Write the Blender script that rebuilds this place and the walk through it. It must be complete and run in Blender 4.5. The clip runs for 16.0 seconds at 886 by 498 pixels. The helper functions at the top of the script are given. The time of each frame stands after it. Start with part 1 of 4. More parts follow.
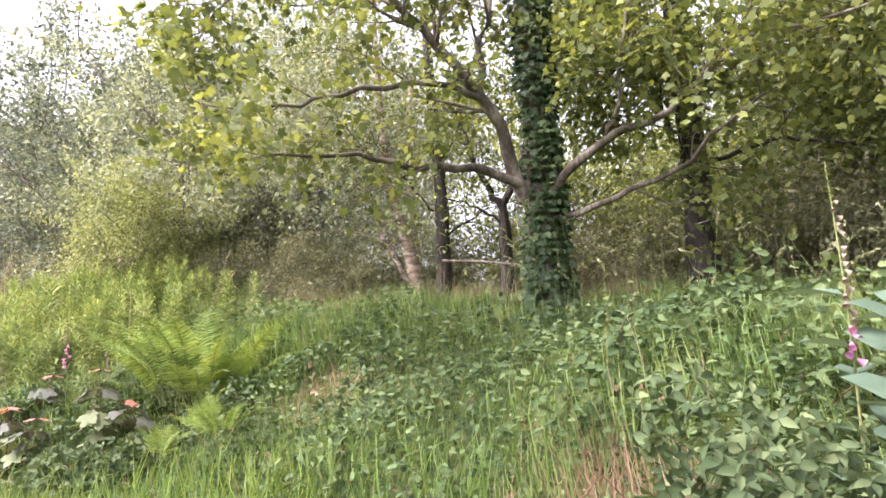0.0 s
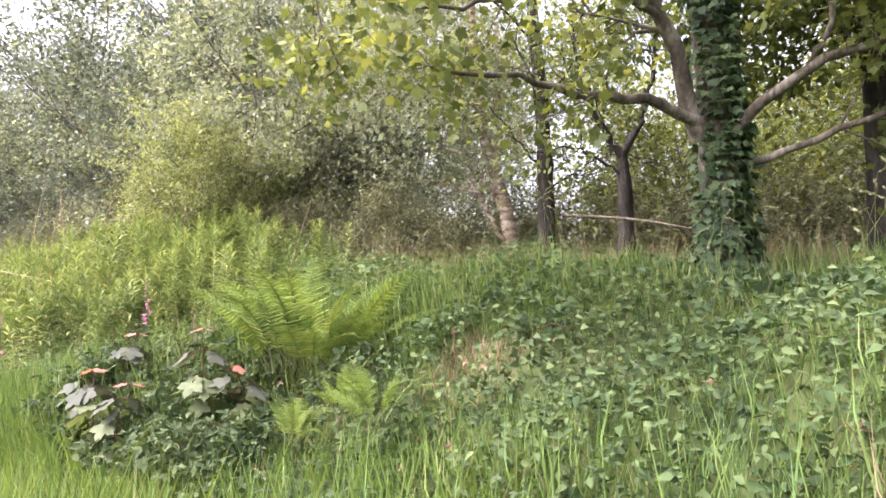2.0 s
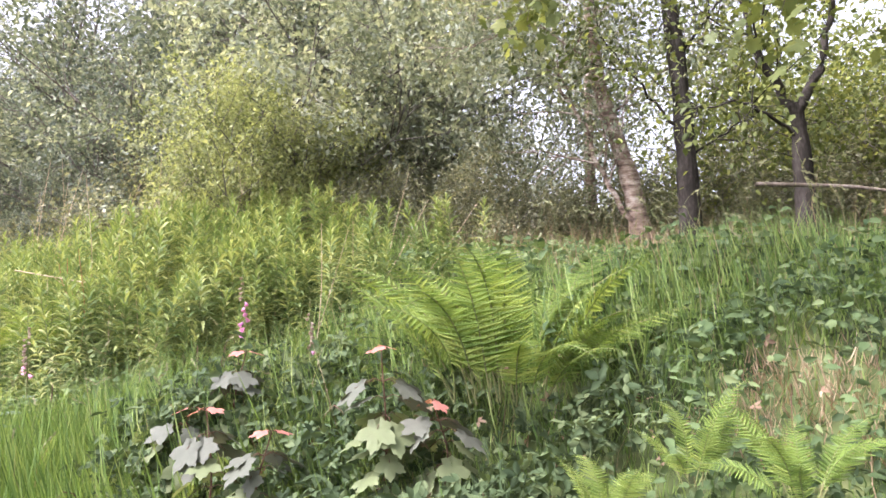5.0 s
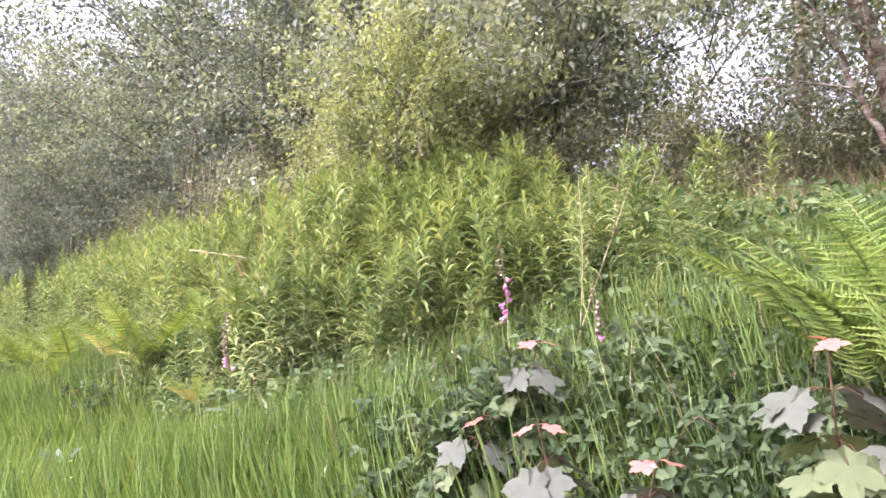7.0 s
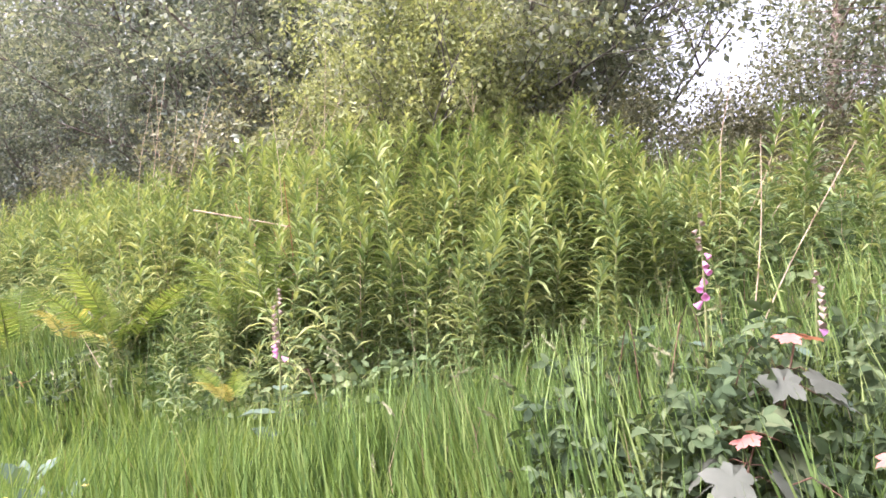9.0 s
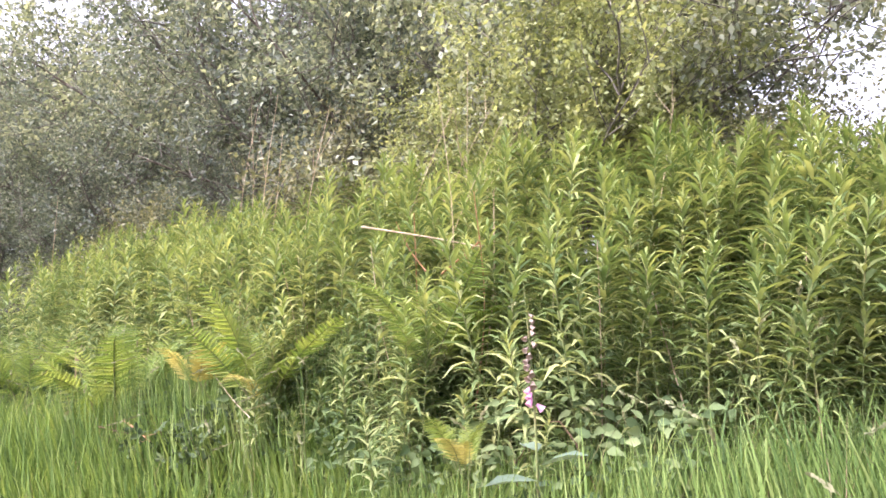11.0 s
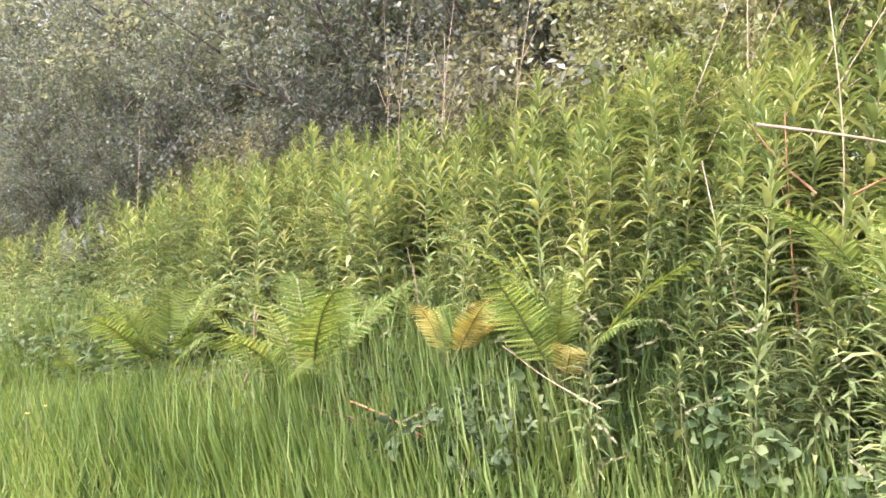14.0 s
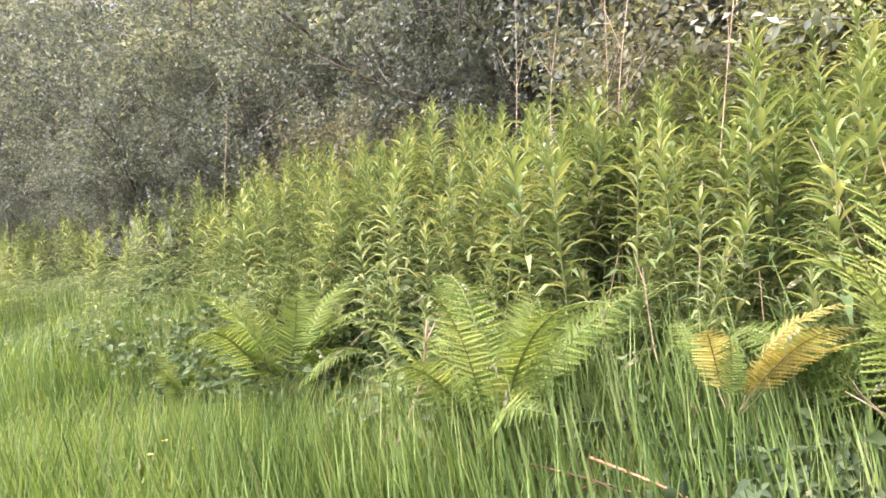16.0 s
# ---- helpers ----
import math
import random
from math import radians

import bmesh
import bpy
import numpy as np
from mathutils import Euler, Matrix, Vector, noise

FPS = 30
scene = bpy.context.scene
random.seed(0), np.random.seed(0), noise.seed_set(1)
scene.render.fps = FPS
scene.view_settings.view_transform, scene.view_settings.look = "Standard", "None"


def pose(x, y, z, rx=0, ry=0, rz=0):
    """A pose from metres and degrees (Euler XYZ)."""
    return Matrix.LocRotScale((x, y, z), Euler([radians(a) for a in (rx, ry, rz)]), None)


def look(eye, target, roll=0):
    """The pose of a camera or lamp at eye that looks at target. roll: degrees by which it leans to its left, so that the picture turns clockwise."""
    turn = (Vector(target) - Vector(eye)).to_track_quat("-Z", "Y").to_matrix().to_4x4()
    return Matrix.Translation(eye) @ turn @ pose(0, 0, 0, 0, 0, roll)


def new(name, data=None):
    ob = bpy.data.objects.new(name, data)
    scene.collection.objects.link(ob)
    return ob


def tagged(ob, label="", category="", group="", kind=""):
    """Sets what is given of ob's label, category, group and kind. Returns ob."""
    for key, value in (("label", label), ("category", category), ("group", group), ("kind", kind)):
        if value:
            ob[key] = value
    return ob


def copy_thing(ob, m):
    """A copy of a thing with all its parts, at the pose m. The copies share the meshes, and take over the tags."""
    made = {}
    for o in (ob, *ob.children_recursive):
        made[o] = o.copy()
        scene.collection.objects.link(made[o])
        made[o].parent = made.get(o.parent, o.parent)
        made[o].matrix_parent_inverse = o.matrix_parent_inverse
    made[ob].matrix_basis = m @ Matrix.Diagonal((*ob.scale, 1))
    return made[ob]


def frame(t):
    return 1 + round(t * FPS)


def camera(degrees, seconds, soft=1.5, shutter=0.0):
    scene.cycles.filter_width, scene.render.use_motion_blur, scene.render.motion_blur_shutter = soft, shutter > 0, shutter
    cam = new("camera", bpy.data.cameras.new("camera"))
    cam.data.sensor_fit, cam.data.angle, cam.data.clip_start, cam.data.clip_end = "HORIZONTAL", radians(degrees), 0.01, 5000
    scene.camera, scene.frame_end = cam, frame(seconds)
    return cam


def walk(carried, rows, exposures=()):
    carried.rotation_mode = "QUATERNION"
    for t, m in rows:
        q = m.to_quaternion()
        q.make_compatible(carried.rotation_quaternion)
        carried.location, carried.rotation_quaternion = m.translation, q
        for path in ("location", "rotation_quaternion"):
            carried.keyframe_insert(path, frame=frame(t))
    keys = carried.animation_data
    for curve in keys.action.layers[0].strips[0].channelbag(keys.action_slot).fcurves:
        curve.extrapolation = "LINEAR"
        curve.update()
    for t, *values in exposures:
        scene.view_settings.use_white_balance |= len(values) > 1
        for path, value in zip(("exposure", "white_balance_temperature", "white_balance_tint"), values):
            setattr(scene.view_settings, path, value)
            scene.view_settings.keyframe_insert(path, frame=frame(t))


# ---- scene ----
cam = camera(71.0, 16.0, soft=1.6)
PATH = [
    (0, (0.034, 0.136, 1.344), (-0.001, 2.106, 1.688), -0.7),
    (0.5, (-0.234, 0.300, 1.334), (-0.285, 2.278, 1.623), 0.7),
    (1, (-0.523, 0.477, 1.338), (-0.535, 2.463, 1.579), 0.0),
    (1.5, (-0.777, 0.745, 1.346), (-0.871, 2.723, 1.621), -0.5),
    (2, (-0.990, 0.978, 1.359), (-1.084, 2.963, 1.591), 1.0),
    (2.5, (-1.263, 1.189, 1.363), (-1.175, 3.161, 1.683), -0.5),
    (3, (-1.535, 1.394, 1.373), (-1.470, 3.380, 1.600), 0.0),
    (3.5, (-1.791, 1.679, 1.403), (-1.788, 3.647, 1.758), -0.8),
    (4, (-1.983, 1.897, 1.381), (-2.012, 3.878, 1.655), 0.2),
    (4.2, (-2.077, 1.981, 1.377), (-2.091, 3.966, 1.624), 0.2),
    (6.3, (-3.263, 2.781, 1.528), (-3.363, 4.774, 1.663), -2.9),
    (6.5, (-3.383, 2.862, 1.522), (-3.521, 4.856, 1.598), -3.3),
    (7, (-3.679, 3.106, 1.502), (-3.954, 5.084, 1.606), -2.3),
    (7.5, (-4.003, 3.323, 1.496), (-4.235, 5.308, 1.589), 2.2),
    (8, (-4.335, 3.493, 1.492), (-4.415, 5.489, 1.598), -0.7),
    (8.2, (-4.443, 3.548, 1.488), (-4.506, 5.547, 1.510), -1.0),
    (10.3, (-5.653, 4.230, 1.359), (-5.506, 6.218, 1.515), 1.1),
    (10.5, (-5.763, 4.311, 1.350), (-5.715, 6.305, 1.499), 1.1),
    (11, (-6.023, 4.538, 1.327), (-6.070, 6.525, 1.551), -0.1),
    (11.5, (-6.271, 4.742, 1.311), (-6.290, 6.732, 1.510), 0.4),
    (12, (-6.558, 4.915, 1.311), (-6.488, 6.905, 1.497), 0.5),
    (12.5, (-6.843, 5.133, 1.311), (-6.880, 7.124, 1.487), -0.1),
    (13, (-7.122, 5.330, 1.318), (-7.220, 7.320, 1.488), 2.2),
    (13.5, (-7.424, 5.492, 1.313), (-7.396, 7.487, 1.462), -1.3),
    (14, (-7.695, 5.686, 1.317), (-7.770, 7.684, 1.375), -0.2),
    (14.5, (-7.933, 5.937, 1.348), (-8.044, 7.930, 1.478), 0.0),
    (15, (-8.108, 6.141, 1.353), (-8.217, 8.136, 1.445), 0.0),
    (15.5, (-8.345, 6.290, 1.355), (-8.361, 8.285, 1.495), 0.1),
    (16, (-8.564, 6.452, 1.351), (-8.763, 8.442, 1.397), 0.3),
]
walk(cam, [(t, look(eye, target, roll)) for t, eye, target, roll in PATH],
     exposures=[(0, 2.33, 6300, 25), (4, 2.26, 6100, 24), (7, 2.32, 5950, 32), (12, 2.33, 6050, 31), (16, 2.37, 6150, 32)])

# ---- light ----
world = bpy.data.worlds.new("overcast_sky")
scene.world = world
world.use_nodes = True
wn, wl = world.node_tree.nodes, world.node_tree.links
sky = wn.new("ShaderNodeTexSky")
sky.sky_type, sky.sun_disc = "NISHITA", False
sky.sun_elevation, sky.sun_rotation = radians(50), radians(-115)
sky.air_density, sky.dust_density, sky.ozone_density = 1.0, 6.0, 1.0
pale = wn.new("ShaderNodeHueSaturation")
pale.inputs["Saturation"].default_value = 0.3
wl.new(sky.outputs[0], pale.inputs["Color"])
wl.new(pale.outputs[0], wn["Background"].inputs["Color"])
wn["Background"].inputs["Strength"].default_value = 0.15

sun = new("sun", bpy.data.lights.new("sun", "SUN"))
sun.data.energy, sun.data.angle, sun.data.color = 1.6, radians(18), (1.0, 0.95, 0.86)
sun.matrix_world = look((-30, -14, 40), (0, 0, 0))

# ---- materials ----


def material(name):
    m = bpy.data.materials.new(name)
    m.use_nodes = True
    return m, m.node_tree.nodes, m.node_tree.links


def ramp(n, stops):
    r = n.new("ShaderNodeValToRGB")
    e = r.color_ramp.elements
    while len(e) < len(stops):
        e.new(0.5)
    for k, (at, c) in zip(e, stops):
        k.position, k.color = at, (*c, 1)
    return r


def muted(c, k=0.24):
    """A leaf colour greyed a little: the veil of haze is put into the colour."""
    g = 0.35 * c[0] + 0.5 * c[1] + 0.15 * c[2]
    return tuple((1 - k) * v + k * g * w for v, w in zip(c, (1.15, 0.97, 1.0)))


def leaf_material(name, dark, mid, pale_c, through_c=0.35, rough=0.5, spots=18.0, grey=0.24):
    """Leaves: colour varies from leaf to leaf and in patches; light comes through them."""
    dark, mid, pale_c = (muted(c, grey) for c in (dark, mid, pale_c))
    m, n, l = material(name)
    geo, tex = n.new("ShaderNodeNewGeometry"), n.new("ShaderNodeTexCoord")
    r = ramp(n, [(0.0, dark), (0.55, mid), (1.0, pale_c)])
    patch = n.new("ShaderNodeTexNoise")
    patch.inputs["Scale"].default_value, patch.inputs["Detail"].default_value = 1.6, 3
    l.new(geo.outputs["Position"], patch.inputs["Vector"])
    add = n.new("ShaderNodeMath")
    add.operation, add.use_clamp = "MULTIPLY_ADD", True
    l.new(patch.outputs["Fac"], add.inputs[0])
    add.inputs[1].default_value = 1.1
    shift = n.new("ShaderNodeMath")
    shift.operation = "MULTIPLY_ADD"
    l.new(geo.outputs["Random Per Island"], shift.inputs[0])
    shift.inputs[1].default_value, shift.inputs[2].default_value = 0.75, -0.45
    l.new(shift.outputs[0], add.inputs[2])
    l.new(add.outputs[0], r.inputs[0])
    fine = n.new("ShaderNodeTexNoise")
    fine.inputs["Scale"].default_value, fine.inputs["Detail"].default_value = spots, 4
    l.new(tex.outputs["Object"], fine.inputs["Vector"])
    hsv = n.new("ShaderNodeHueSaturation")
    val = n.new("ShaderNodeMapRange")
    val.inputs[3].default_value, val.inputs[4].default_value = 0.75, 1.25
    l.new(fine.outputs["Fac"], val.inputs[0])
    l.new(val.outputs[0], hsv.inputs["Value"])
    l.new(r.outputs[0], hsv.inputs["Color"])
    p = n["Principled BSDF"]
    p.inputs["Roughness"].default_value = rough
    p.inputs["Specular IOR Level"].default_value = 0.22
    l.new(hsv.outputs[0], p.inputs["Base Color"])
    t = n.new("ShaderNodeBsdfTranslucent")
    warm = n.new("ShaderNodeMixRGB")
    warm.blend_type, warm.inputs[0].default_value = "MULTIPLY", 1.0
    warm.inputs[2].default_value = (1.2, 1.1, 0.62, 1)
    l.new(hsv.outputs[0], warm.inputs[1])
    l.new(warm.outputs[0], t.inputs["Color"])
    mix = n.new("ShaderNodeMixShader")
    mix.inputs[0].default_value = through_c
    l.new(p.outputs[0], mix.inputs[1])
    l.new(t.outputs[0], mix.inputs[2])
    l.new(mix.outputs[0], n["Material Output"].inputs["Surface"])
    return m


def rough_material(name, c1, c2, c3, scale=8.0, bump=0.4, rough=0.9, stretch=(1, 1, 1)):
    """Bark, soil and dry stalks: two scales of noise and relief."""
    m, n, l = material(name)
    tex, mp = n.new("ShaderNodeTexCoord"), n.new("ShaderNodeMapping")
    mp.inputs["Scale"].default_value = stretch
    l.new(tex.outputs["Object"], mp.inputs["Vector"])
    a, b = n.new("ShaderNodeTexNoise"), n.new("ShaderNodeTexNoise")
    a.inputs["Scale"].default_value, b.inputs["Scale"].default_value = scale, scale * 6
    a.inputs["Detail"].default_value = b.inputs["Detail"].default_value = 6
    for k in (a, b):
        l.new(mp.outputs[0], k.inputs["Vector"])
    mean = n.new("ShaderNodeMath")
    mean.operation = "MULTIPLY_ADD"
    l.new(b.outputs["Fac"], mean.inputs[0])
    mean.inputs[1].default_value = 0.5
    half = n.new("ShaderNodeMath")
    half.operation = "MULTIPLY_ADD"
    l.new(a.outputs["Fac"], half.inputs[0])
    half.inputs[1].default_value, half.inputs[2].default_value = 1.0, -0.25
    l.new(half.outputs[0], mean.inputs[2])
    r = ramp(n, [(0.28, c1), (0.5, c2), (0.72, c3)])
    l.new(mean.outputs[0], r.inputs[0])
    p = n["Principled BSDF"]
    p.inputs["Roughness"].default_value = rough
    p.inputs["Specular IOR Level"].default_value = 0.15
    l.new(r.outputs[0], p.inputs["Base Color"])
    bp = n.new("ShaderNodeBump")
    bp.inputs["Strength"].default_value, bp.inputs["Distance"].default_value = bump, 0.02
    l.new(mean.outputs[0], bp.inputs["Height"])
    l.new(bp.outputs[0], p.inputs["Normal"])
    return m


GRASS = leaf_material("grass_blade", (0.045, 0.1, 0.02), (0.138, 0.235, 0.042), (0.28, 0.36, 0.1), 0.4, 0.55, grey=0.13)
GRASS_DRY = leaf_material("dry_grass", (0.16, 0.10, 0.05), (0.29, 0.2, 0.11), (0.44, 0.36, 0.21), 0.3, 0.8)
WILLOWHERB = leaf_material("willowherb_leaf", (0.06, 0.125, 0.03), (0.155, 0.235, 0.055), (0.35, 0.4, 0.11), 0.38, 0.6, grey=0.22)
WILLOWHERB_TIP = leaf_material("willowherb_tip_leaf", (0.08, 0.155, 0.03), (0.195, 0.28, 0.055), (0.38, 0.43, 0.115), 0.4, 0.6, grey=0.2)
BRAMBLE = leaf_material("bramble_leaf", (0.025, 0.055, 0.016), (0.058, 0.105, 0.03), (0.13, 0.185, 0.06), 0.3, 0.75)
NETTLE = leaf_material("nettle_leaf", (0.03, 0.072, 0.018), (0.08, 0.145, 0.036), (0.17, 0.24, 0.07), 0.34, 0.75)
FERN = leaf_material("fern_pinna", (0.08, 0.155, 0.02), (0.165, 0.26, 0.036), (0.31, 0.375, 0.07), 0.4, 0.6, grey=0.12)
FERN_YELLOW = leaf_material("yellowed_fern", (0.3, 0.27, 0.02), (0.47, 0.41, 0.03), (0.57, 0.5, 0.06), 0.4, 0.6)
SYCAMORE = leaf_material("sycamore_leaf", (0.06, 0.095, 0.02), (0.14, 0.19, 0.03), (0.29, 0.34, 0.045), 0.45, 0.55)
SAPLING = leaf_material("sapling_leaf", (0.052, 0.072, 0.042), (0.092, 0.108, 0.074), (0.155, 0.155, 0.115), 0.25, 0.65)
SAPLING_GREEN = leaf_material("green_sapling_leaf", (0.06, 0.09, 0.03), (0.12, 0.165, 0.055), (0.22, 0.26, 0.1), 0.3, 0.6)
REDLEAF = leaf_material("young_red_leaf", (0.38, 0.10, 0.07), (0.52, 0.17, 0.12), (0.60, 0.30, 0.2), 0.35, 0.4)
IVY = leaf_material("ivy_leaf", (0.018, 0.045, 0.014), (0.045, 0.095, 0.028), (0.13, 0.2, 0.06), 0.2, 0.5)
WILLOW = leaf_material("willow_leaf", (0.105, 0.148, 0.095), (0.23, 0.29, 0.195), (0.42, 0.475, 0.35), 0.45, 0.6)
# willow leaf again, with the sunlight on the bush top put into its colour
WILLOW_SUNLIT = leaf_material("sunlit_willow_leaf", (0.11, 0.155, 0.045), (0.235, 0.295, 0.095), (0.4, 0.455, 0.18), 0.45, 0.6)
FARLEAF = leaf_material("alder_leaf", (0.05, 0.08, 0.06), (0.125, 0.17, 0.128), (0.27, 0.325, 0.26), 0.42, 0.55)
SCRUB = leaf_material("hawthorn_leaf", (0.078, 0.09, 0.047), (0.165, 0.185, 0.098), (0.29, 0.31, 0.185), 0.45, 0.6)
SEED = leaf_material("grass_seed", (0.12, 0.14, 0.055), (0.19, 0.21, 0.09), (0.28, 0.29, 0.14), 0.3, 0.8)
RUST = leaf_material("browned_leaf", (0.1, 0.062, 0.03), (0.19, 0.12, 0.065), (0.3, 0.22, 0.13), 0.2, 0.85)
DOCK = leaf_material("dock_leaf", (0.045, 0.1, 0.06), (0.085, 0.155, 0.095), (0.16, 0.24, 0.155), 0.25, 0.55)
PETAL = leaf_material("foxglove_bell", (0.50, 0.12, 0.42), (0.62, 0.22, 0.52), (0.72, 0.42, 0.62), 0.3, 0.5)
SPENT = leaf_material("spent_foxglove_bell", (0.17, 0.14, 0.09), (0.26, 0.2, 0.15), (0.36, 0.26, 0.23), 0.2, 0.8)
BUTTER = leaf_material("buttercup_petal", (0.75, 0.5, 0.02), (0.85, 0.62, 0.03), (0.9, 0.7, 0.05), 0.3, 0.3)
GREENSTEM = rough_material("green_stem", (0.08, 0.12, 0.04), (0.14, 0.16, 0.06), (0.22, 0.19, 0.09), 12, 0.2, 0.6)
REDSTEM = rough_material("red_stem", (0.05, 0.032, 0.02), (0.095, 0.05, 0.032), (0.15, 0.095, 0.055), 12, 0.2, 0.6)
ORANGESTEM = rough_material("orange_stalk", (0.14, 0.07, 0.035), (0.27, 0.14, 0.07), (0.4, 0.26, 0.15), 14, 0.3, 0.8, (1, 1, 0.2))
DRYSTEM = rough_material("dry_stalk", (0.22, 0.16, 0.1), (0.36, 0.28, 0.19), (0.5, 0.42, 0.31), 14, 0.3, 0.8, (1, 1, 0.2))
BARK = rough_material("sycamore_bark", (0.042, 0.034, 0.026), (0.1, 0.082, 0.064), (0.24, 0.21, 0.175), 7, 0.8, 0.9, (1, 1, 0.4))
BARK_DARK = rough_material("dark_bark", (0.014, 0.012, 0.01), (0.032, 0.027, 0.023), (0.07, 0.062, 0.054), 8, 0.9, 0.9, (1, 1, 0.35))
BARK_BIRCH = rough_material("birch_bark", (0.07, 0.05, 0.04), (0.26, 0.19, 0.15), (0.5, 0.44, 0.38), 9, 0.5, 0.75, (0.5, 0.5, 2.0))
TWIG = rough_material("twig_bark", (0.06, 0.053, 0.043), (0.12, 0.107, 0.088), (0.21, 0.19, 0.16), 10, 0.5)
SOIL = rough_material("mossy_turf_and_litter", (0.028, 0.035, 0.014), (0.055, 0.075, 0.024), (0.095, 0.105, 0.042), 3, 0.8)

# ---- mesh helpers ----
ALONG, ACROSS = np.array((-0.803, 0.595)), np.array((0.595, 0.803))  # along the path, and from the path to the bank


def plan(s, u):
    return s * ALONG[0] + u * ACROSS[0], s * ALONG[1] + u * ACROSS[1]


def ground_z(x, y):
    """Height of the bank: level path, a verge, a slope up to a wooded shelf and a fall behind it."""
    x, y = np.asarray(x, float), np.asarray(y, float)
    s, u = x * ALONG[0] + y * ALONG[1], x * ACROSS[0] + y * ACROSS[1]
    k = np.interp(s, (0, 2, 5, 7, 9, 14, 30), (0.84, 0.85, 0.92, 0.94, 0.92, 0.82, 0.7))
    z = np.interp(u, (0.7, 1.5, 2.2, 2.9, 3.6, 4.6, 6.6, 9, 15, 40), (0, 0.13, 0.36, 0.75, 1.3, 1.85, 2.08, 2.0, 1.2, 0.3))
    bumps = 0.05 * np.sin(1.9 * s + 0.7 * u) * np.sin(1.3 * u - 0.4 * s) + 0.03 * np.sin(4.1 * s) * np.sin(3.7 * u)
    return z * k + bumps * np.interp(u, (0.5, 1.5), (0.3, 1.0))


def on_bank(s, u):
    x, y = plan(np.asarray(s, float), np.asarray(u, float))
    return np.stack([x, y, ground_z(x, y)], -1)


def mesh_of(name, verts, faces, mat, smooth=False):
    """A mesh from an array of places and a list of arrays of faces with equal numbers of corners."""
    me = bpy.data.meshes.new(name)
    verts = np.asarray(verts, np.float32).reshape(-1, 3)
    faces = [np.asarray(f, np.int32) for f in (faces if isinstance(faces, list) else [faces]) if len(f)]
    corners = np.concatenate([f.ravel() for f in faces])
    counts = np.concatenate([np.full(len(f), f.shape[1]) for f in faces])
    me.vertices.add(len(verts))
    me.vertices.foreach_set("co", verts.ravel())
    me.loops.add(len(corners))
    me.loops.foreach_set("vertex_index", corners)
    me.polygons.add(len(counts))
    me.polygons.foreach_set("loop_start", np.r_[0, np.cumsum(counts)[:-1]].astype(np.int32))
    if smooth:
        me.polygons.foreach_set("use_smooth", np.ones(len(counts), bool))
    me.update(calc_edges=True)
    me.materials.append(mat)
    return me


def thing(name, me, label, category, group="", kind="", at=None):
    ob = tagged(new(name, me), label, category, group, kind)
    if at is not None:
        ob.location = at
    return ob


def part(name, me, parent, label=""):
    ob = new(name, me)
    ob.parent = parent
    return tagged(ob, label)


def unit(v):
    return v / np.maximum(np.linalg.norm(v, axis=-1, keepdims=True), 1e-9)


def frames_for(ways, hints, sizes):
    """Turns whose y axis runs along each way and whose z axis leans to each hint, scaled."""
    y = unit(ways)
    x = unit(np.cross(y, hints))
    z = np.cross(x, y)
    return np.stack([x, y, z], -1) * np.reshape(sizes, (-1, 1, 1))


def scatter(shape, turns, places):
    """Copies of a small shape (verts, faces) joined: arrays of verts and faces."""
    v, f = shape
    v, f = np.asarray(v, float), np.asarray(f)
    out = np.einsum("nij,kj->nki", turns, v) + places[:, None]
    return out.reshape(-1, 3), (f[None] + len(v) * np.arange(len(places))[:, None, None]).reshape(-1, f.shape[1])


def tube(points, radii, sides=6):
    p, r = np.asarray(points, float), np.asarray(radii, float)
    d = unit(np.gradient(p, axis=0))
    h = np.where(np.abs(d[:, 2:]) > 0.9, (1.0, 0, 0), (0, 0, 1.0))
    a = unit(np.cross(d, h))
    b = np.cross(d, a)
    w = np.linspace(0, 2 * math.pi, sides, endpoint=False)
    v = p[:, None] + r[:, None, None] * (a[:, None] * np.cos(w)[:, None] + b[:, None] * np.sin(w)[:, None])
    i = np.arange(len(p) - 1)[:, None] * sides
    j, k = np.arange(sides), (np.arange(sides) + 1) % sides
    f = np.stack([i + j, i + k, i + k + sides, i + j + sides], -1).reshape(-1, 4)
    return v.reshape(-1, 3), f


def joined(pieces):
    vs, fs, n = [], [], 0
    for v, f in pieces:
        vs.append(v)
        fs.append(f + n)
        n += len(v)
    return np.concatenate(vs), np.concatenate(fs)


def smooth_line(points, n):
    """A smooth curve through a few points (Catmull-Rom)."""
    p = np.asarray(points, float)
    q = np.r_[[2 * p[0] - p[1]], p, [2 * p[-1] - p[-2]]]
    out = []
    for t in np.linspace(0, len(p) - 1 - 1e-6, n):
        i, f = int(t), t - int(t)
        a, b, c, d = q[i : i + 4]
        out.append(0.5 * (2 * b + (c - a) * f + (2 * a - 5 * b + 4 * c - d) * f * f + (3 * b - a - 3 * c + d) * f**3))
    return np.array(out)


def spread(rng, n):
    return unit(rng.normal(size=(n, 3)))


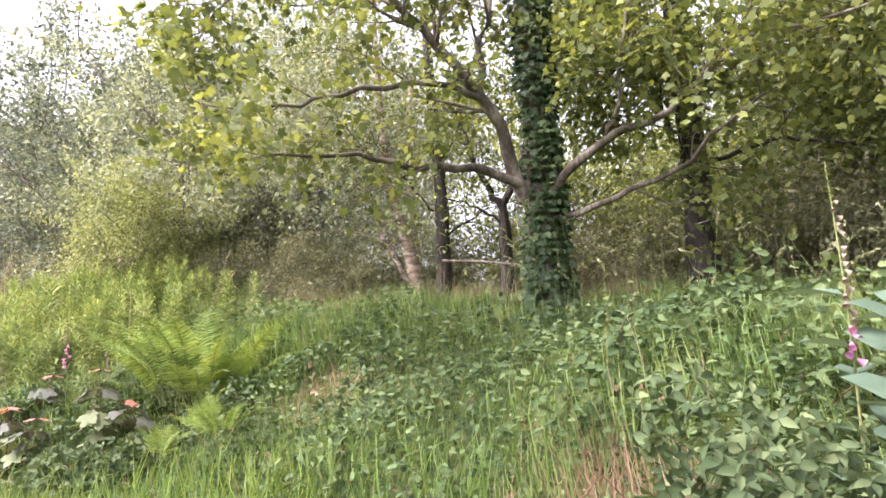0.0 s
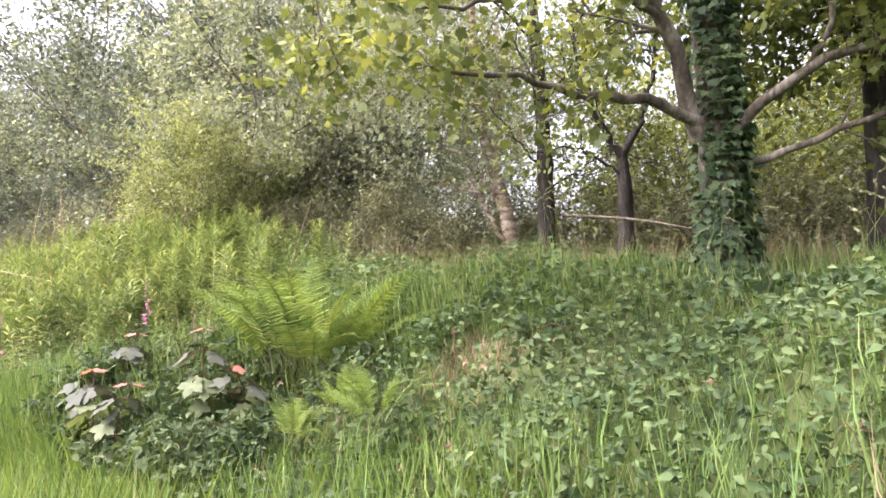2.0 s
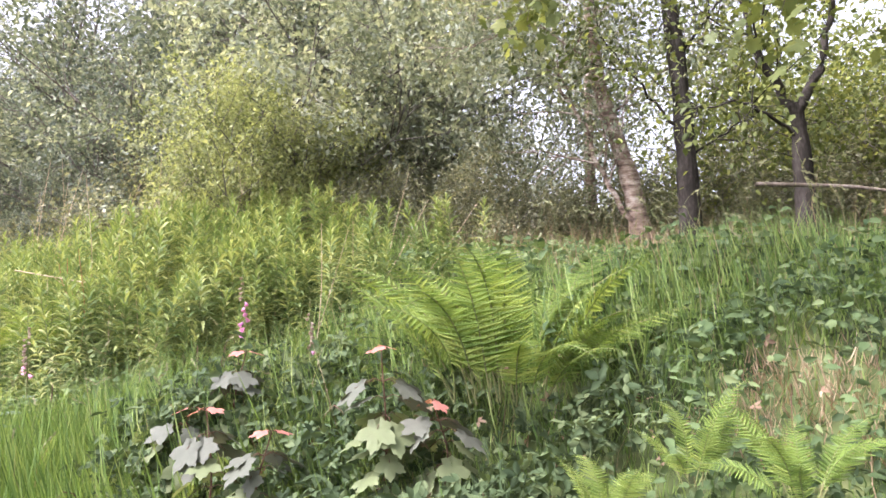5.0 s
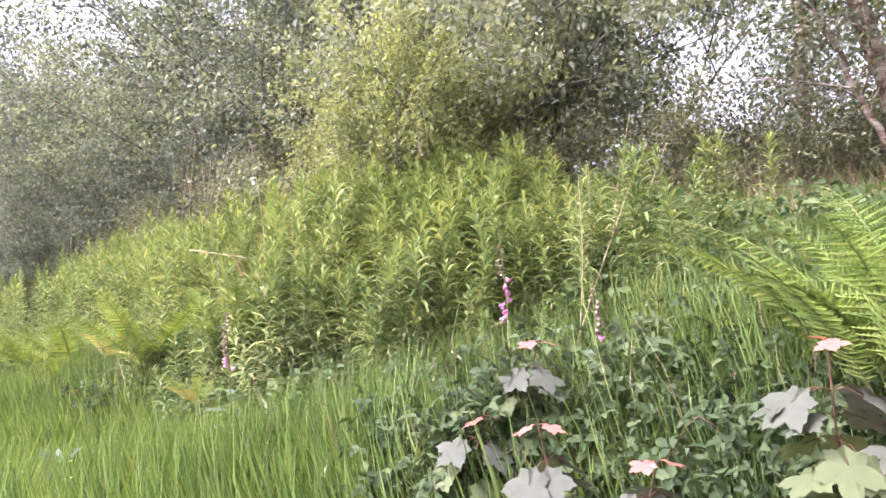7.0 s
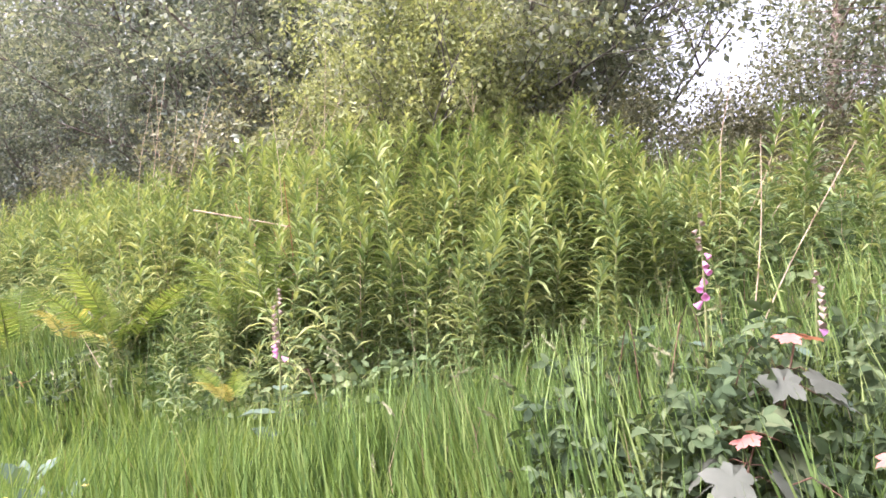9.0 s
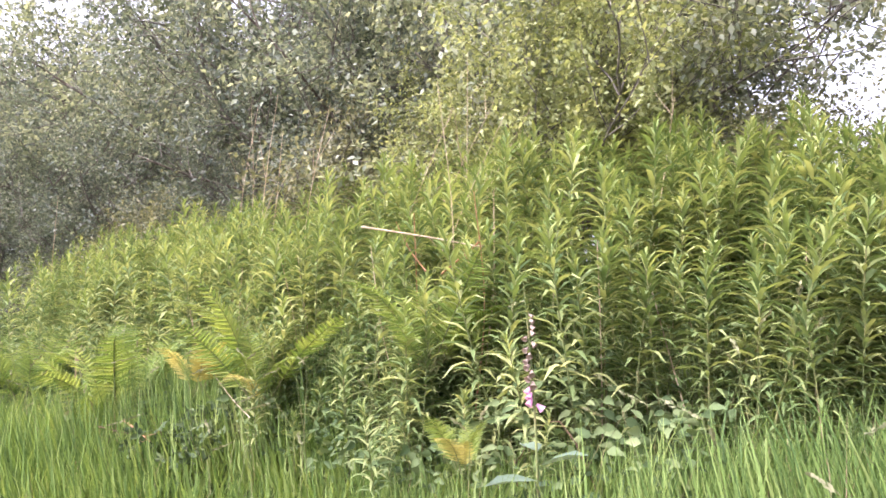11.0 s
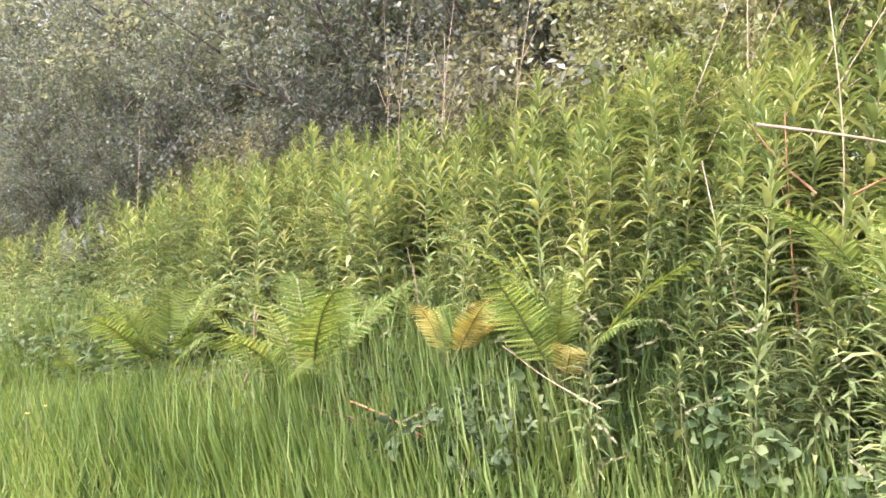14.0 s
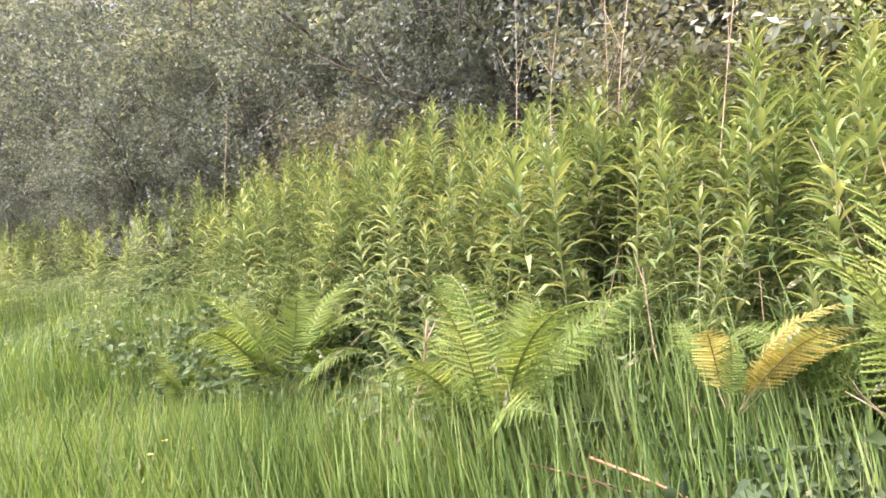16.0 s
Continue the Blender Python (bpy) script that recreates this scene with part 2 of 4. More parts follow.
# shapes of single leaves: along +y, one unit long, face up
OVAL = (np.array([(0, 0, 0), (0.26, 0.35, 0.06), (0.2, 0.7, 0.05), (0, 1, -0.08), (-0.2, 0.7, 0.05), (-0.26, 0.35, 0.06), (0, 0.5, -0.02)]), np.array([(0, 1, 6), (1, 2, 6), (2, 3, 6), (3, 4, 6), (4, 5, 6), (5, 0, 6)]))
TOOTHED = (np.array([(0, 0, 0), (0.2, 0.15, 0.05), (0.29, 0.3, 0.08), (0.23, 0.36, 0.06), (0.26, 0.53, 0.06), (0.18, 0.6, 0.04), (0.13, 0.8, 0.02), (0, 1, -0.12), (-0.13, 0.8, 0.02), (-0.18, 0.6, 0.04), (-0.26, 0.53, 0.06), (-0.23, 0.36, 0.06), (-0.29, 0.3, 0.08), (-0.2, 0.15, 0.05), (0, 0.5, -0.03)]), np.array([(i, (i + 1) % 14, 14) for i in range(14)]))
SMALL = (np.array([(0, 0, 0), (0.27, 0.45, 0.08), (0, 1, -0.05), (-0.27, 0.45, 0.08)]), np.array([(0, 1, 2), (0, 2, 3)]))
LANCE = (np.array([(0, 0, 0), (0.072, 0.3, 0.11), (0.06, 0.62, 0.09), (0, 1, -0.16), (-0.06, 0.62, 0.09), (-0.072, 0.3, 0.11), (0, 0.35, 0.08), (0, 0.65, 0.05)]), np.array([(0, 1, 6), (0, 6, 5), (1, 2, 7), (1, 7, 6), (5, 6, 7), (5, 7, 4), (2, 3, 7), (7, 3, 4)]))
BLADE = (np.array([(-0.5, 0, 0), (0.5, 0, 0), (-0.45, 0.42, 0.04), (0.45, 0.42, 0.04), (-0.3, 0.75, 0.2), (0.3, 0.75, 0.2), (0, 0.97, 0.52)]), np.array([(0, 1, 3), (0, 3, 2), (2, 3, 5), (2, 5, 4), (4, 5, 6)]))


def lobed_leaf():
    """A sycamore leaf: pointed lobes round a stalk, slightly cupped, one unit long."""
    ring = []
    angles = np.radians([-128, -62, 0, 62, 128])
    reach = (0.62, 0.92, 1.0, 0.92, 0.62)
    for k in range(5):
        a, q = angles[k], reach[k] * 0.62
        for off, f in ((-23, 0.68), (-16, 0.8), (-9, 0.81), (0, 1.0), (9, 0.81), (16, 0.8), (23, 0.68)):
            ring.append((a + radians(off), q * f))
        if k < 4:
            ring.append(((angles[k] + angles[k + 1]) / 2, 0.33))
    v = [(0, 0.36, -0.02)] + [(r * math.sin(a), 0.36 + r * math.cos(a), -0.35 * r * r + 0.03 * math.cos(5 * a)) for a, r in ring] + [(0, 0.02, 0.0)]
    n = len(v) - 1
    f = [(0, i + 1, i) for i in range(1, n)] + [(0, 1, n), (0, n, n - 1)]
    return np.array(v), np.array(f)


LOBED = lobed_leaf()
IVYLEAF = (np.array([(0, 0, 0), (0.42, 0.12, 0.02), (0.3, 0.42, 0.04), (0.5, 0.58, 0), (0.17, 0.66, 0.03), (0, 1, -0.06), (-0.17, 0.66, 0.03), (-0.5, 0.58, 0), (-0.3, 0.42, 0.04), (-0.42, 0.12, 0.02), (0, 0.45, -0.04)]), np.array([(i, (i + 1) % 10, 10) for i in range(10)]))



def three_leaflets():
    """A bramble leaf: three toothed oval leaflets on one stalk, one unit long."""
    v, f = OVAL
    out = []
    for a, base, size in ((0, 0.38, 0.62), (74, 0.34, 0.52), (-74, 0.34, 0.52)):
        c, q = math.cos(radians(a)), math.sin(radians(a))
        w = v * np.array((1.0, 1, 1.6)) * size
        out.append((np.stack([w[:, 0] * c + w[:, 1] * q, base - w[:, 0] * q + w[:, 1] * c, w[:, 2] - 0.05 * abs(q)], -1), f))
    return joined(out)


TRIFOLIATE = three_leaflets()

# ---- ground ----
core = np.arange(-8, 34, 0.25)
grid_s = np.r_[-3000, -600, -150, -60, -30, -15, core, 36, 40, 50, 70, 120, 300, 900, 3000]
grid_u = np.r_[-3000, -600, -150, -50, -20, -8, -3, np.arange(-1, 12, 0.2), 13, 15, 18, 24, 32, 40, 80, 200, 700, 3000]
gs, gu = np.meshgrid(grid_s, grid_u, indexing="ij")
gv = on_bank(gs.ravel(), gu.ravel())
ni, nj = gs.shape
ii, jj = np.meshgrid(np.arange(ni - 1), np.arange(nj - 1), indexing="ij")
q = (ii * nj + jj).ravel()
thing("ground", mesh_of("ground", gv, np.stack([q, q + 1, q + nj + 1, q + nj], -1)[:, ::-1], SOIL, True), "earth bank with leaf litter under rough grass", "ground", kind="structure")

# ---- trees and shrubs ----


def grow(rng, start, way, length, radius, levels, lines, tips, kids=4, wander=0.22, rise=0.05, open_=0.8):
    """A branch with its twigs: adds (points, radii) to lines and (place, way) to tips."""
    d, p = np.asarray(way, float), [np.asarray(start, float)]
    n = 6 if levels else 4
    for i in range(n):
        d = unit(d + wander * rng.normal(size=3) * 0.6 + (0, 0, rise))
        p.append(p[-1] + d * length / n)
    lines.append((np.array(p), np.linspace(radius, radius * 0.35, n + 1)))
    if levels == 0:
        tips += [(p[-1], d), (p[-2], d), (p[-3], d)]
        return
    for k in range(kids):
        t = 0.25 + 0.75 * (k + rng.random()) / kids
        i = min(int(t * n), n - 1)
        side = unit(np.cross(d, spread(rng, 1)[0]))
        grow(rng, p[i] + (p[i + 1] - p[i]) * (t * n - i), unit(d * (1 - open_ * 0.5) + side * open_), length * rng.uniform(0.45, 0.65), radius * 0.5, levels - 1, lines, tips, kids, wander, rise, open_)


def twigs_mesh(name, lines, mat, sides=5):
    return mesh_of(name, *joined([tube(p, r, sides) for p, r in lines]), mat, True)


def crown_mesh(name, rng, tips, per_tip, sigma, size, shape, mat, droop=0.35):
    places = np.repeat(np.array([p for p, _ in tips]), per_tip, 0)
    ways = np.repeat(np.array([d for _, d in tips]), per_tip, 0)
    n = len(places)
    places = places + rng.normal(size=(n, 3)) * sigma + ways * rng.uniform(-2.2, 1.2, (n, 1)) * sigma
    ways = unit(ways * 0.5 + spread(rng, n) * 0.9 - np.array((0, 0, droop)))
    hints = unit(spread(rng, n) * 0.8 + np.array((0, 0, 0.9)))
    v, f = scatter(shape, frames_for(ways, hints, size * rng.uniform(0.6, 1.25, n)), places)
    return mesh_of(name, v, f, mat)


def shrub(name, label, seed, height, width, mat, per_tip, size, stems=6, bark=TWIG, levels=2, kids=4, shape=SMALL, category="shrub", sigma=0.16, low=0.15):
    """A many-stemmed bush at the origin: an empty with each stem and the crown as parts."""
    rng = np.random.default_rng(seed)
    root = tagged(new(name), label, category)
    tips = []
    for k in range(stems):
        a = 2 * math.pi * (k + rng.random() * 0.7) / stems
        lean = width / height * rng.uniform(0.35, 1.0)
        way = unit(np.array((math.cos(a) * lean, math.sin(a) * lean, 1.0)))
        lines = []
        grow(rng, (0.12 * math.cos(a), 0.12 * math.sin(a), -0.1), way, height * rng.uniform(0.65, 0.95), 0.008 * height * rng.uniform(0.7, 1.2), levels, lines, tips, kids, 0.2, 0.06, 0.85)
        part("stem", twigs_mesh("stem", lines, bark, 4), root)
    tips = [t for t in tips if t[0][2] > low * height]
    part("crown", crown_mesh("crown", rng, tips, per_tip, sigma * height / 4, size, shape, mat), root)
    return root


def put(ob, s, u, turn=0.0, scale=1.0, sink=0.05):
    p = on_bank(s, u)
    ob.matrix_basis = pose(p[0], p[1], p[2] - sink, 0, 0, turn) @ Matrix.Scale(scale, 4)
    return ob


def again(ob, s, u, turn, scale=1.0, label="", tilt=(0.0, 0.0)):
    p = on_bank(s, u)
    c = copy_thing(ob, pose(p[0], p[1], p[2] - 0.05, tilt[0], tilt[1], turn))
    c.scale = (scale, scale, scale)
    return tagged(c, label)


# the yellow-green of this bush is sunlight painted into the leaf colour
sunlit_willow = put(shrub("willow_bush", "rounded willow bush in full leaf, coloured yellow-green as if sunlit", 3, 2.9, 2.5, WILLOW_SUNLIT, 44, 0.065, 10, kids=5, sigma=0.13, low=0.05), 10.2, 5.4, 0, 0.86)
again(sunlit_willow, 11.0, 6.2, 75, 0.8, "grey-green willow bush on the shelf of the bank")
grey_willow = put(shrub("willow_bush", "tall grey-green sallow bush on the bank", 4, 4.6, 3.0, WILLOW, 36, 0.09, 10, kids=5, sigma=0.1, low=0.03), 10.2, 7.0, 40)
for s, u, turn, k in ((11.6, 7.4, 100, 1.0), (20.5, 7.5, 20, 1.25), (11.2, 10.0, 215, 1.45), (13.8, 10.8, 300, 1.5)):
    again(grey_willow, s, u, turn, k)
alder = put(shrub("alder_tree", "dark green many-stemmed alder behind the bank", 5, 5.5, 3.4, FARLEAF, 27, 0.105, 9, TWIG, kids=5, category="tree", sigma=0.1, low=0.0), 13.0, 8.8, 0, 1.35)
for s, u, turn, k in ((-2.0, 9.5, 35, 1.0), (-4.5, 8.5, 135, 1.1), (13.4, 6.6, 35, 0.72), (15.8, 6.6, 155, 0.75), (16.0, 9.2, 70, 1.35), (19.0, 8.8, 140, 1.4), (18.5, 5.2, 75, 0.62), (22.5, 6.0, 250, 0.95), (25.5, 7.5, 330, 1.3), (29.0, 6.0, 15, 1.3), (23.0, 11.0, 190, 1.6), (32.0, 10.0, 110, 1.7), (36.0, 3.0, 60, 1.6), (27.0, 3.8, 200, 0.8), (21.0, 4.6, 120, 0.6), (42.0, 8.0, 20, 2.2), (48.0, 0.0, 290, 2.2), (45.0, 16.0, 170, 2.4), (60.0, 6.0, 220, 3.0)):
    again(alder, s, u, turn, k)
thicket = put(shrub("hawthorn_shrub", "low brownish hawthorn scrub on the shelf", 6, 1.6, 1.7, SCRUB, 30, 0.06, 10, TWIG, kids=5, sigma=0.3, low=0.0), 7.2, 6.2, 0, 0.7)
for s, u, turn, k in ((8.6, 5.8, 50, 0.75), (6.4, 8.2, 120, 0.85), (7.8, 9.5, 10, 0.6), (7.4, 7.4, 190, 0.65), (6.0, 10.2, 230, 0.9), (9.4, 9.0, 330, 0.8), (8.8, 10.8, 80, 0.7), (3.0, 9.6, 200, 1.1), (4.8, 9.4, 280, 1.05), (1.0, 9.0, 330, 1.1), (-1.0, 8.0, 80, 1.2), (12.6, 5.8, 260, 1.2), (17.0, 5.2, 200, 1.0)):
    again(thicket, s, u, turn, k)
for s, u, turn, k in ((19, 4.6, 10, 0.36), (21.5, 4.3, 60, 0.4), (24, 4.0, 160, 0.4), (27, 3.8, 220, 0.42), (30, 3.4, 280, 0.42), (33, 2.6, 30, 0.5), (36, 1.2, 90, 0.5), (40, -2, 130, 0.8), (16.6, 5.4, 310, 0.4)):
    again(alder, s, u, turn, k, "low dark green alder scrub along the bank")
hedge = put(shrub("hazel_shrub", "sunlit yellow-green hazel beyond the trees", 7, 3.4, 2.6, SYCAMORE, 26, 0.085, 9, TWIG, kids=4, sigma=0.2, low=0.0), 2.6, 11.5)
for s, u, turn, k in ((5.2, 11.5, 50, 1.15), (0.2, 10.5, 120, 1.3), (-2.0, 8.5, 200, 1.3), (-3.6, 6.6, 300, 1.2), (-2.6, 6.9, 150, 1.1), (-0.8, 13, 20, 1.6), (3.6, 14.5, 80, 1.6), (1.6, 9.8, 260, 1.2), (3.8, 10.4, 10, 1.0)):
    again(hedge, s, u, turn, k)


def limb_tree(name, label, seed, trunk, radii, limbs, bark, leaf, per_tip, size, shape, sub=5, sub_len=0.8, levels=1, sigma=0.1, sides=10, category="tree"):
    """A tree from its trunk line and limb lines: trunk, each limb with twigs, and a crown."""
    rng = np.random.default_rng(seed)
    base = np.asarray(trunk[0], float)
    root = tagged(new(name), label, category)
    root.location = base
    line = smooth_line(trunk, 24) - base
    r = np.interp(np.linspace(0, 1, 24), np.linspace(0, 1, len(radii)), radii)
    r = r * (1 + 0.06 * rng.normal(size=24))
    part("trunk", mesh_of("trunk", *tube(line, r, sides), bark, True), root)
    tips = []
    for pts, r0, r1, many in limbs:
        l = smooth_line(pts, 14) - base
        l[1:-1] += rng.normal(size=(12, 3)) * 0.015
        lines = [(l, np.linspace(r0, r1, 14) * 0.72)]
        for k in range(many):
            t = int(rng.integers(4, 14))
            d = unit(l[min(t, 13)] - l[t - 1])
            side = unit(np.cross(d, spread(rng, 1)[0]))
            grow(rng, l[t], unit(d * 0.7 + side * 0.8), sub_len * rng.uniform(0.6, 1.2), max(r1 * 0.6, 0.006), levels, lines, tips, sub, 0.25, 0.03, 0.8)
        part("limb", mesh_of("limb", *joined([tube(p, q, 7 if i == 0 else 4) for i, (p, q) in enumerate(lines)]), bark, True), root)
    part("crown", crown_mesh("crown", rng, tips, per_tip, sigma, size, shape, leaf, 0.45), root)
    return root


ivy_tree = limb_tree("sycamore_tree", "large sycamore with an ivy-clad trunk and spreading limbs", 11,
    [(0.78, 5.12, 1.4), (0.77, 5.1, 2.1), (0.74, 5.1, 3.1), (0.68, 5.1, 4.3), (0.62, 5.1, 6.4)], (0.17, 0.13, 0.11, 0.1, 0.07),
    [([(0.62, 5.04, 2.6), (0.44, 4.88, 3.11), (0.26, 4.72, 3.35), (-0.04, 4.5, 3.62), (-0.35, 4.3, 3.86), (-0.8, 4.0, 4.2)], 0.085, 0.03, 9),
     ([(0.6, 4.98, 2.7), (0.16, 4.78, 2.79), (-0.22, 4.58, 2.72), (-0.61, 4.37, 2.74), (-1.1, 4.0, 2.66)], 0.06, 0.014, 4),
     ([(0.26, 4.72, 3.33), (-0.13, 4.48, 3.36), (-0.67, 4.2, 3.16), (-0.93, 4.0, 3.0), (-1.24, 3.82, 2.88)], 0.04, 0.01, 5),
     ([(0.26, 4.72, 3.35), (0.27, 4.7, 3.75), (0.36, 4.7, 4.3), (0.3, 4.7, 5.2)], 0.045, 0.02, 10),
     ([(0.8, 4.98, 2.62), (1.23, 4.76, 3.0), (1.53, 4.66, 3.08), (1.86, 4.5, 3.34), (2.08, 4.36, 3.56), (2.88, 4.0, 3.65)], 0.055, 0.016, 18),
     ([(1.23, 4.76, 3.0), (1.33, 4.7, 3.28), (1.36, 4.65, 3.7), (1.5, 4.6, 4.3)], 0.032, 0.012, 15),
     ([(0.85, 5.0, 2.42), (1.35, 4.88, 2.56), (1.8, 4.71, 2.78), (2.04, 4.58, 3.02), (2.42, 4.42, 3.26)], 0.04, 0.014, 9),
     ([(-0.35, 4.3, 3.86), (-1.0, 4.3, 4.25), (-1.6, 4.5, 4.2), (-2.0, 4.65, 3.75), (-1.78, 4.75, 3.0)], 0.025, 0.008, 16),
     ([(0.66, 5.1, 4.7), (1.3, 4.8, 5.0), (2.0, 4.6, 4.9), (2.8, 4.4, 4.6)], 0.05, 0.015, 20)],
    BARK, SYCAMORE, 8, 0.07, LOBED, 4, 0.6, 1, 0.08)
rng = np.random.default_rng(12)
h, a = rng.uniform(0.1, 4.8, 5600), rng.uniform(0, 2 * math.pi, 5600)
clad = (h < 0.75 + 0.25 * np.sin(5 * a)) | (np.cos(a + 0.45 + 0.35 * np.sin(2.2 * h)) > rng.uniform(-0.95, -0.25, 5600))
h, a = h[clad], a[clad]
n = len(h)
axis = smooth_line([(0.0, 0.0, 0.0), (-0.01, -0.02, 0.7), (-0.04, -0.02, 1.7), (-0.1, -0.02, 2.9), (-0.16, -0.02, 5.0)], 60)
centre = axis[np.clip((h / 5.0 * 59).astype(int), 0, 59)]
away = np.stack([np.cos(a), np.sin(a), 0 * a], -1)
bulge = 0.115 + 0.03 * np.sin(3 * a + 2 * h) + 0.12 * np.clip(1.2 - h, 0, 1) + rng.uniform(0, 0.08, n)
v, f = scatter(IVYLEAF, frames_for(unit(away * 0.5 + spread(rng, n) * 0.6 - np.array((0, 0, 0.8))), unit(away + 0.4 * spread(rng, n)), rng.uniform(0.045, 0.09, n)), centre + away * bulge[:, None])
part("ivy", mesh_of("ivy", v, f, IVY), ivy_tree, "dark glossy ivy leaves")
ivy_tree.location, ivy_tree.scale = (0.855, 5.62, 1.41), (1.1, 1.1, 1.1)

ash = limb_tree("ash_tree", "dark upright trunk with leafy upper branches", 13,
    [(2.26, 5.62, 1.5), (2.24, 5.62, 2.2), (2.22, 5.6, 3.3), (2.14, 5.6, 4.7), (2.05, 5.6, 6.6)], (0.17, 0.135, 0.115, 0.1, 0.07),
    [([(2.2, 5.6, 3.6), (2.7, 5.5, 4.0), (3.3, 5.3, 4.2), (3.9, 5.2, 4.1)], 0.04, 0.012, 10), ([(2.18, 5.6, 4.0), (1.8, 5.7, 4.4), (1.4, 5.8, 4.8)], 0.035, 0.012, 16), ([(2.2, 5.6, 3.2), (1.85, 5.45, 3.6), (1.5, 5.3, 3.85)], 0.03, 0.01, 12), ([(2.24, 5.6, 3.0), (2.8, 5.4, 3.2), (3.4, 5.2, 3.1), (3.9, 5.0, 2.8)], 0.035, 0.01, 10), ([(2.1, 5.6, 5.0), (2.5, 5.2, 5.5), (3.1, 4.9, 5.6)], 0.03, 0.012, 8)],
    BARK_DARK, SYCAMORE, 28, 0.075, OVAL, 4, 0.8, 1, 0.14)
ash.location, ash.scale = (2.55, 6.33, 1.5), (1.13, 1.13, 1.13)
limb_tree("alder_tree", "slender dark trunk with fine twiggy branches", 14,
    [(-0.1, 8.4, 1.7), (-0.1, 8.4, 2.3), (-0.14, 8.4, 3.7), (-0.3, 8.4, 5.6), (-0.4, 8.4, 7.5)], (0.13, 0.11, 0.085, 0.07, 0.05),
    [([(-0.12, 8.4, 3.2), (-0.6, 8.3, 3.7), (-1.0, 8.2, 4.2)], 0.025, 0.008, 7), ([(-0.16, 8.4, 4.0), (0.3, 8.2, 4.6), (0.7, 8.0, 5.0)], 0.025, 0.008, 8), ([(-0.24, 8.4, 4.8), (-0.8, 8.2, 5.3), (-1.3, 8.0, 5.5)], 0.025, 0.008, 8), ([(-0.14, 8.4, 2.9), (0.4, 8.5, 3.3), (0.9, 8.6, 3.5)], 0.02, 0.006, 6)],
    BARK_DARK, SYCAMORE, 13, 0.07, OVAL, 4, 0.9, 1, 0.2)
birch = limb_tree("birch_tree", "leaning birch trunk with peeling pale bark", 15,
    [(-0.42, 8.85, 1.7), (-0.48, 8.78, 2.3), (-0.6, 8.7, 2.85), (-0.78, 8.68, 3.45), (-0.92, 8.66, 4.1), (-1.1, 8.6, 6.2)], (0.13, 0.11, 0.09, 0.075, 0.06, 0.04),
    [([(-0.5, 8.75, 2.25), (-0.85, 8.68, 2.8), (-1.07, 8.62, 3.3), (-1.36, 8.56, 3.85)], 0.045, 0.02, 9), ([(-0.9, 8.66, 4.0), (-1.5, 8.5, 4.4), (-2.0, 8.4, 4.3)], 0.02, 0.006, 10), ([(-0.8, 8.68, 3.5), (-0.3, 8.5, 3.9), (0.1, 8.4, 4.2)], 0.02, 0.006, 7), ([(-1.0, 8.64, 4.8), (-1.6, 8.5, 5.2), (-2.1, 8.4, 5.2)], 0.02, 0.006, 9)],
    BARK_BIRCH, WILLOW, 24, 0.06, SMALL, 4, 0.9, 1, 0.22)
again(birch, 6.9, 8.2, 70, 0.9, "thin birch with hanging sprays of small leaves")
limb_tree("fork_tree", "small ivy-dark tree that forks low down", 16,
    [(0.72, 7.8, 1.7), (0.7, 7.8, 2.3), (0.68, 7.78, 2.9), (0.65, 7.76, 3.3)], (0.12, 0.095, 0.075, 0.05),
    [([(0.65, 7.76, 3.2), (0.42, 7.74, 3.52), (0.22, 7.7, 4.0), (0.1, 7.7, 4.8)], 0.07, 0.02, 9), ([(0.65, 7.76, 3.2), (0.86, 7.72, 3.65), (0.98, 7.7, 4.15), (1.1, 7.7, 5.0)], 0.07, 0.02, 9), ([(0.62, 7.76, 3.0), (0.3, 7.65, 3.2), (0.04, 7.55, 3.24), (-0.46, 7.45, 3.15)], 0.025, 0.008, 6)],
    BARK_DARK, SYCAMORE, 9, 0.07, OVAL, 4, 0.8, 1, 0.16)

# ---- low plants ----


def but_dead_patch(s, u, rng):
    """Leaves the patches of dead grass mostly free."""
    inside = (np.hypot((s - 1.0) / 0.42, (u - 2.75) / 0.25) < 1) | (np.hypot((s - 3.75) / 0.28, (u - 3.4) / 0.25) < 1)
    return ~inside | (rng.random(len(s)) < 0.45)



def between_brambles(s, u, rng):
    """Grass is thin where brambles cover the slope near the start, thick again on the top of the bank."""
    cover = np.interp(s, (-3, 3.8, 5.0), (1, 1, 0)) * np.interp(u, (1.9, 2.2, 3.6, 4.3), (0, 1, 1, 0))
    patchy = np.interp(u, (2.5, 2.8), (0.78, 0.45)) + 0.35 * np.sin(2.1 * s + 0.5) * np.sin(2.6 * u + 1.3 * s)
    return but_dead_patch(s, u, rng) & (rng.random(len(s)) > cover * patchy)


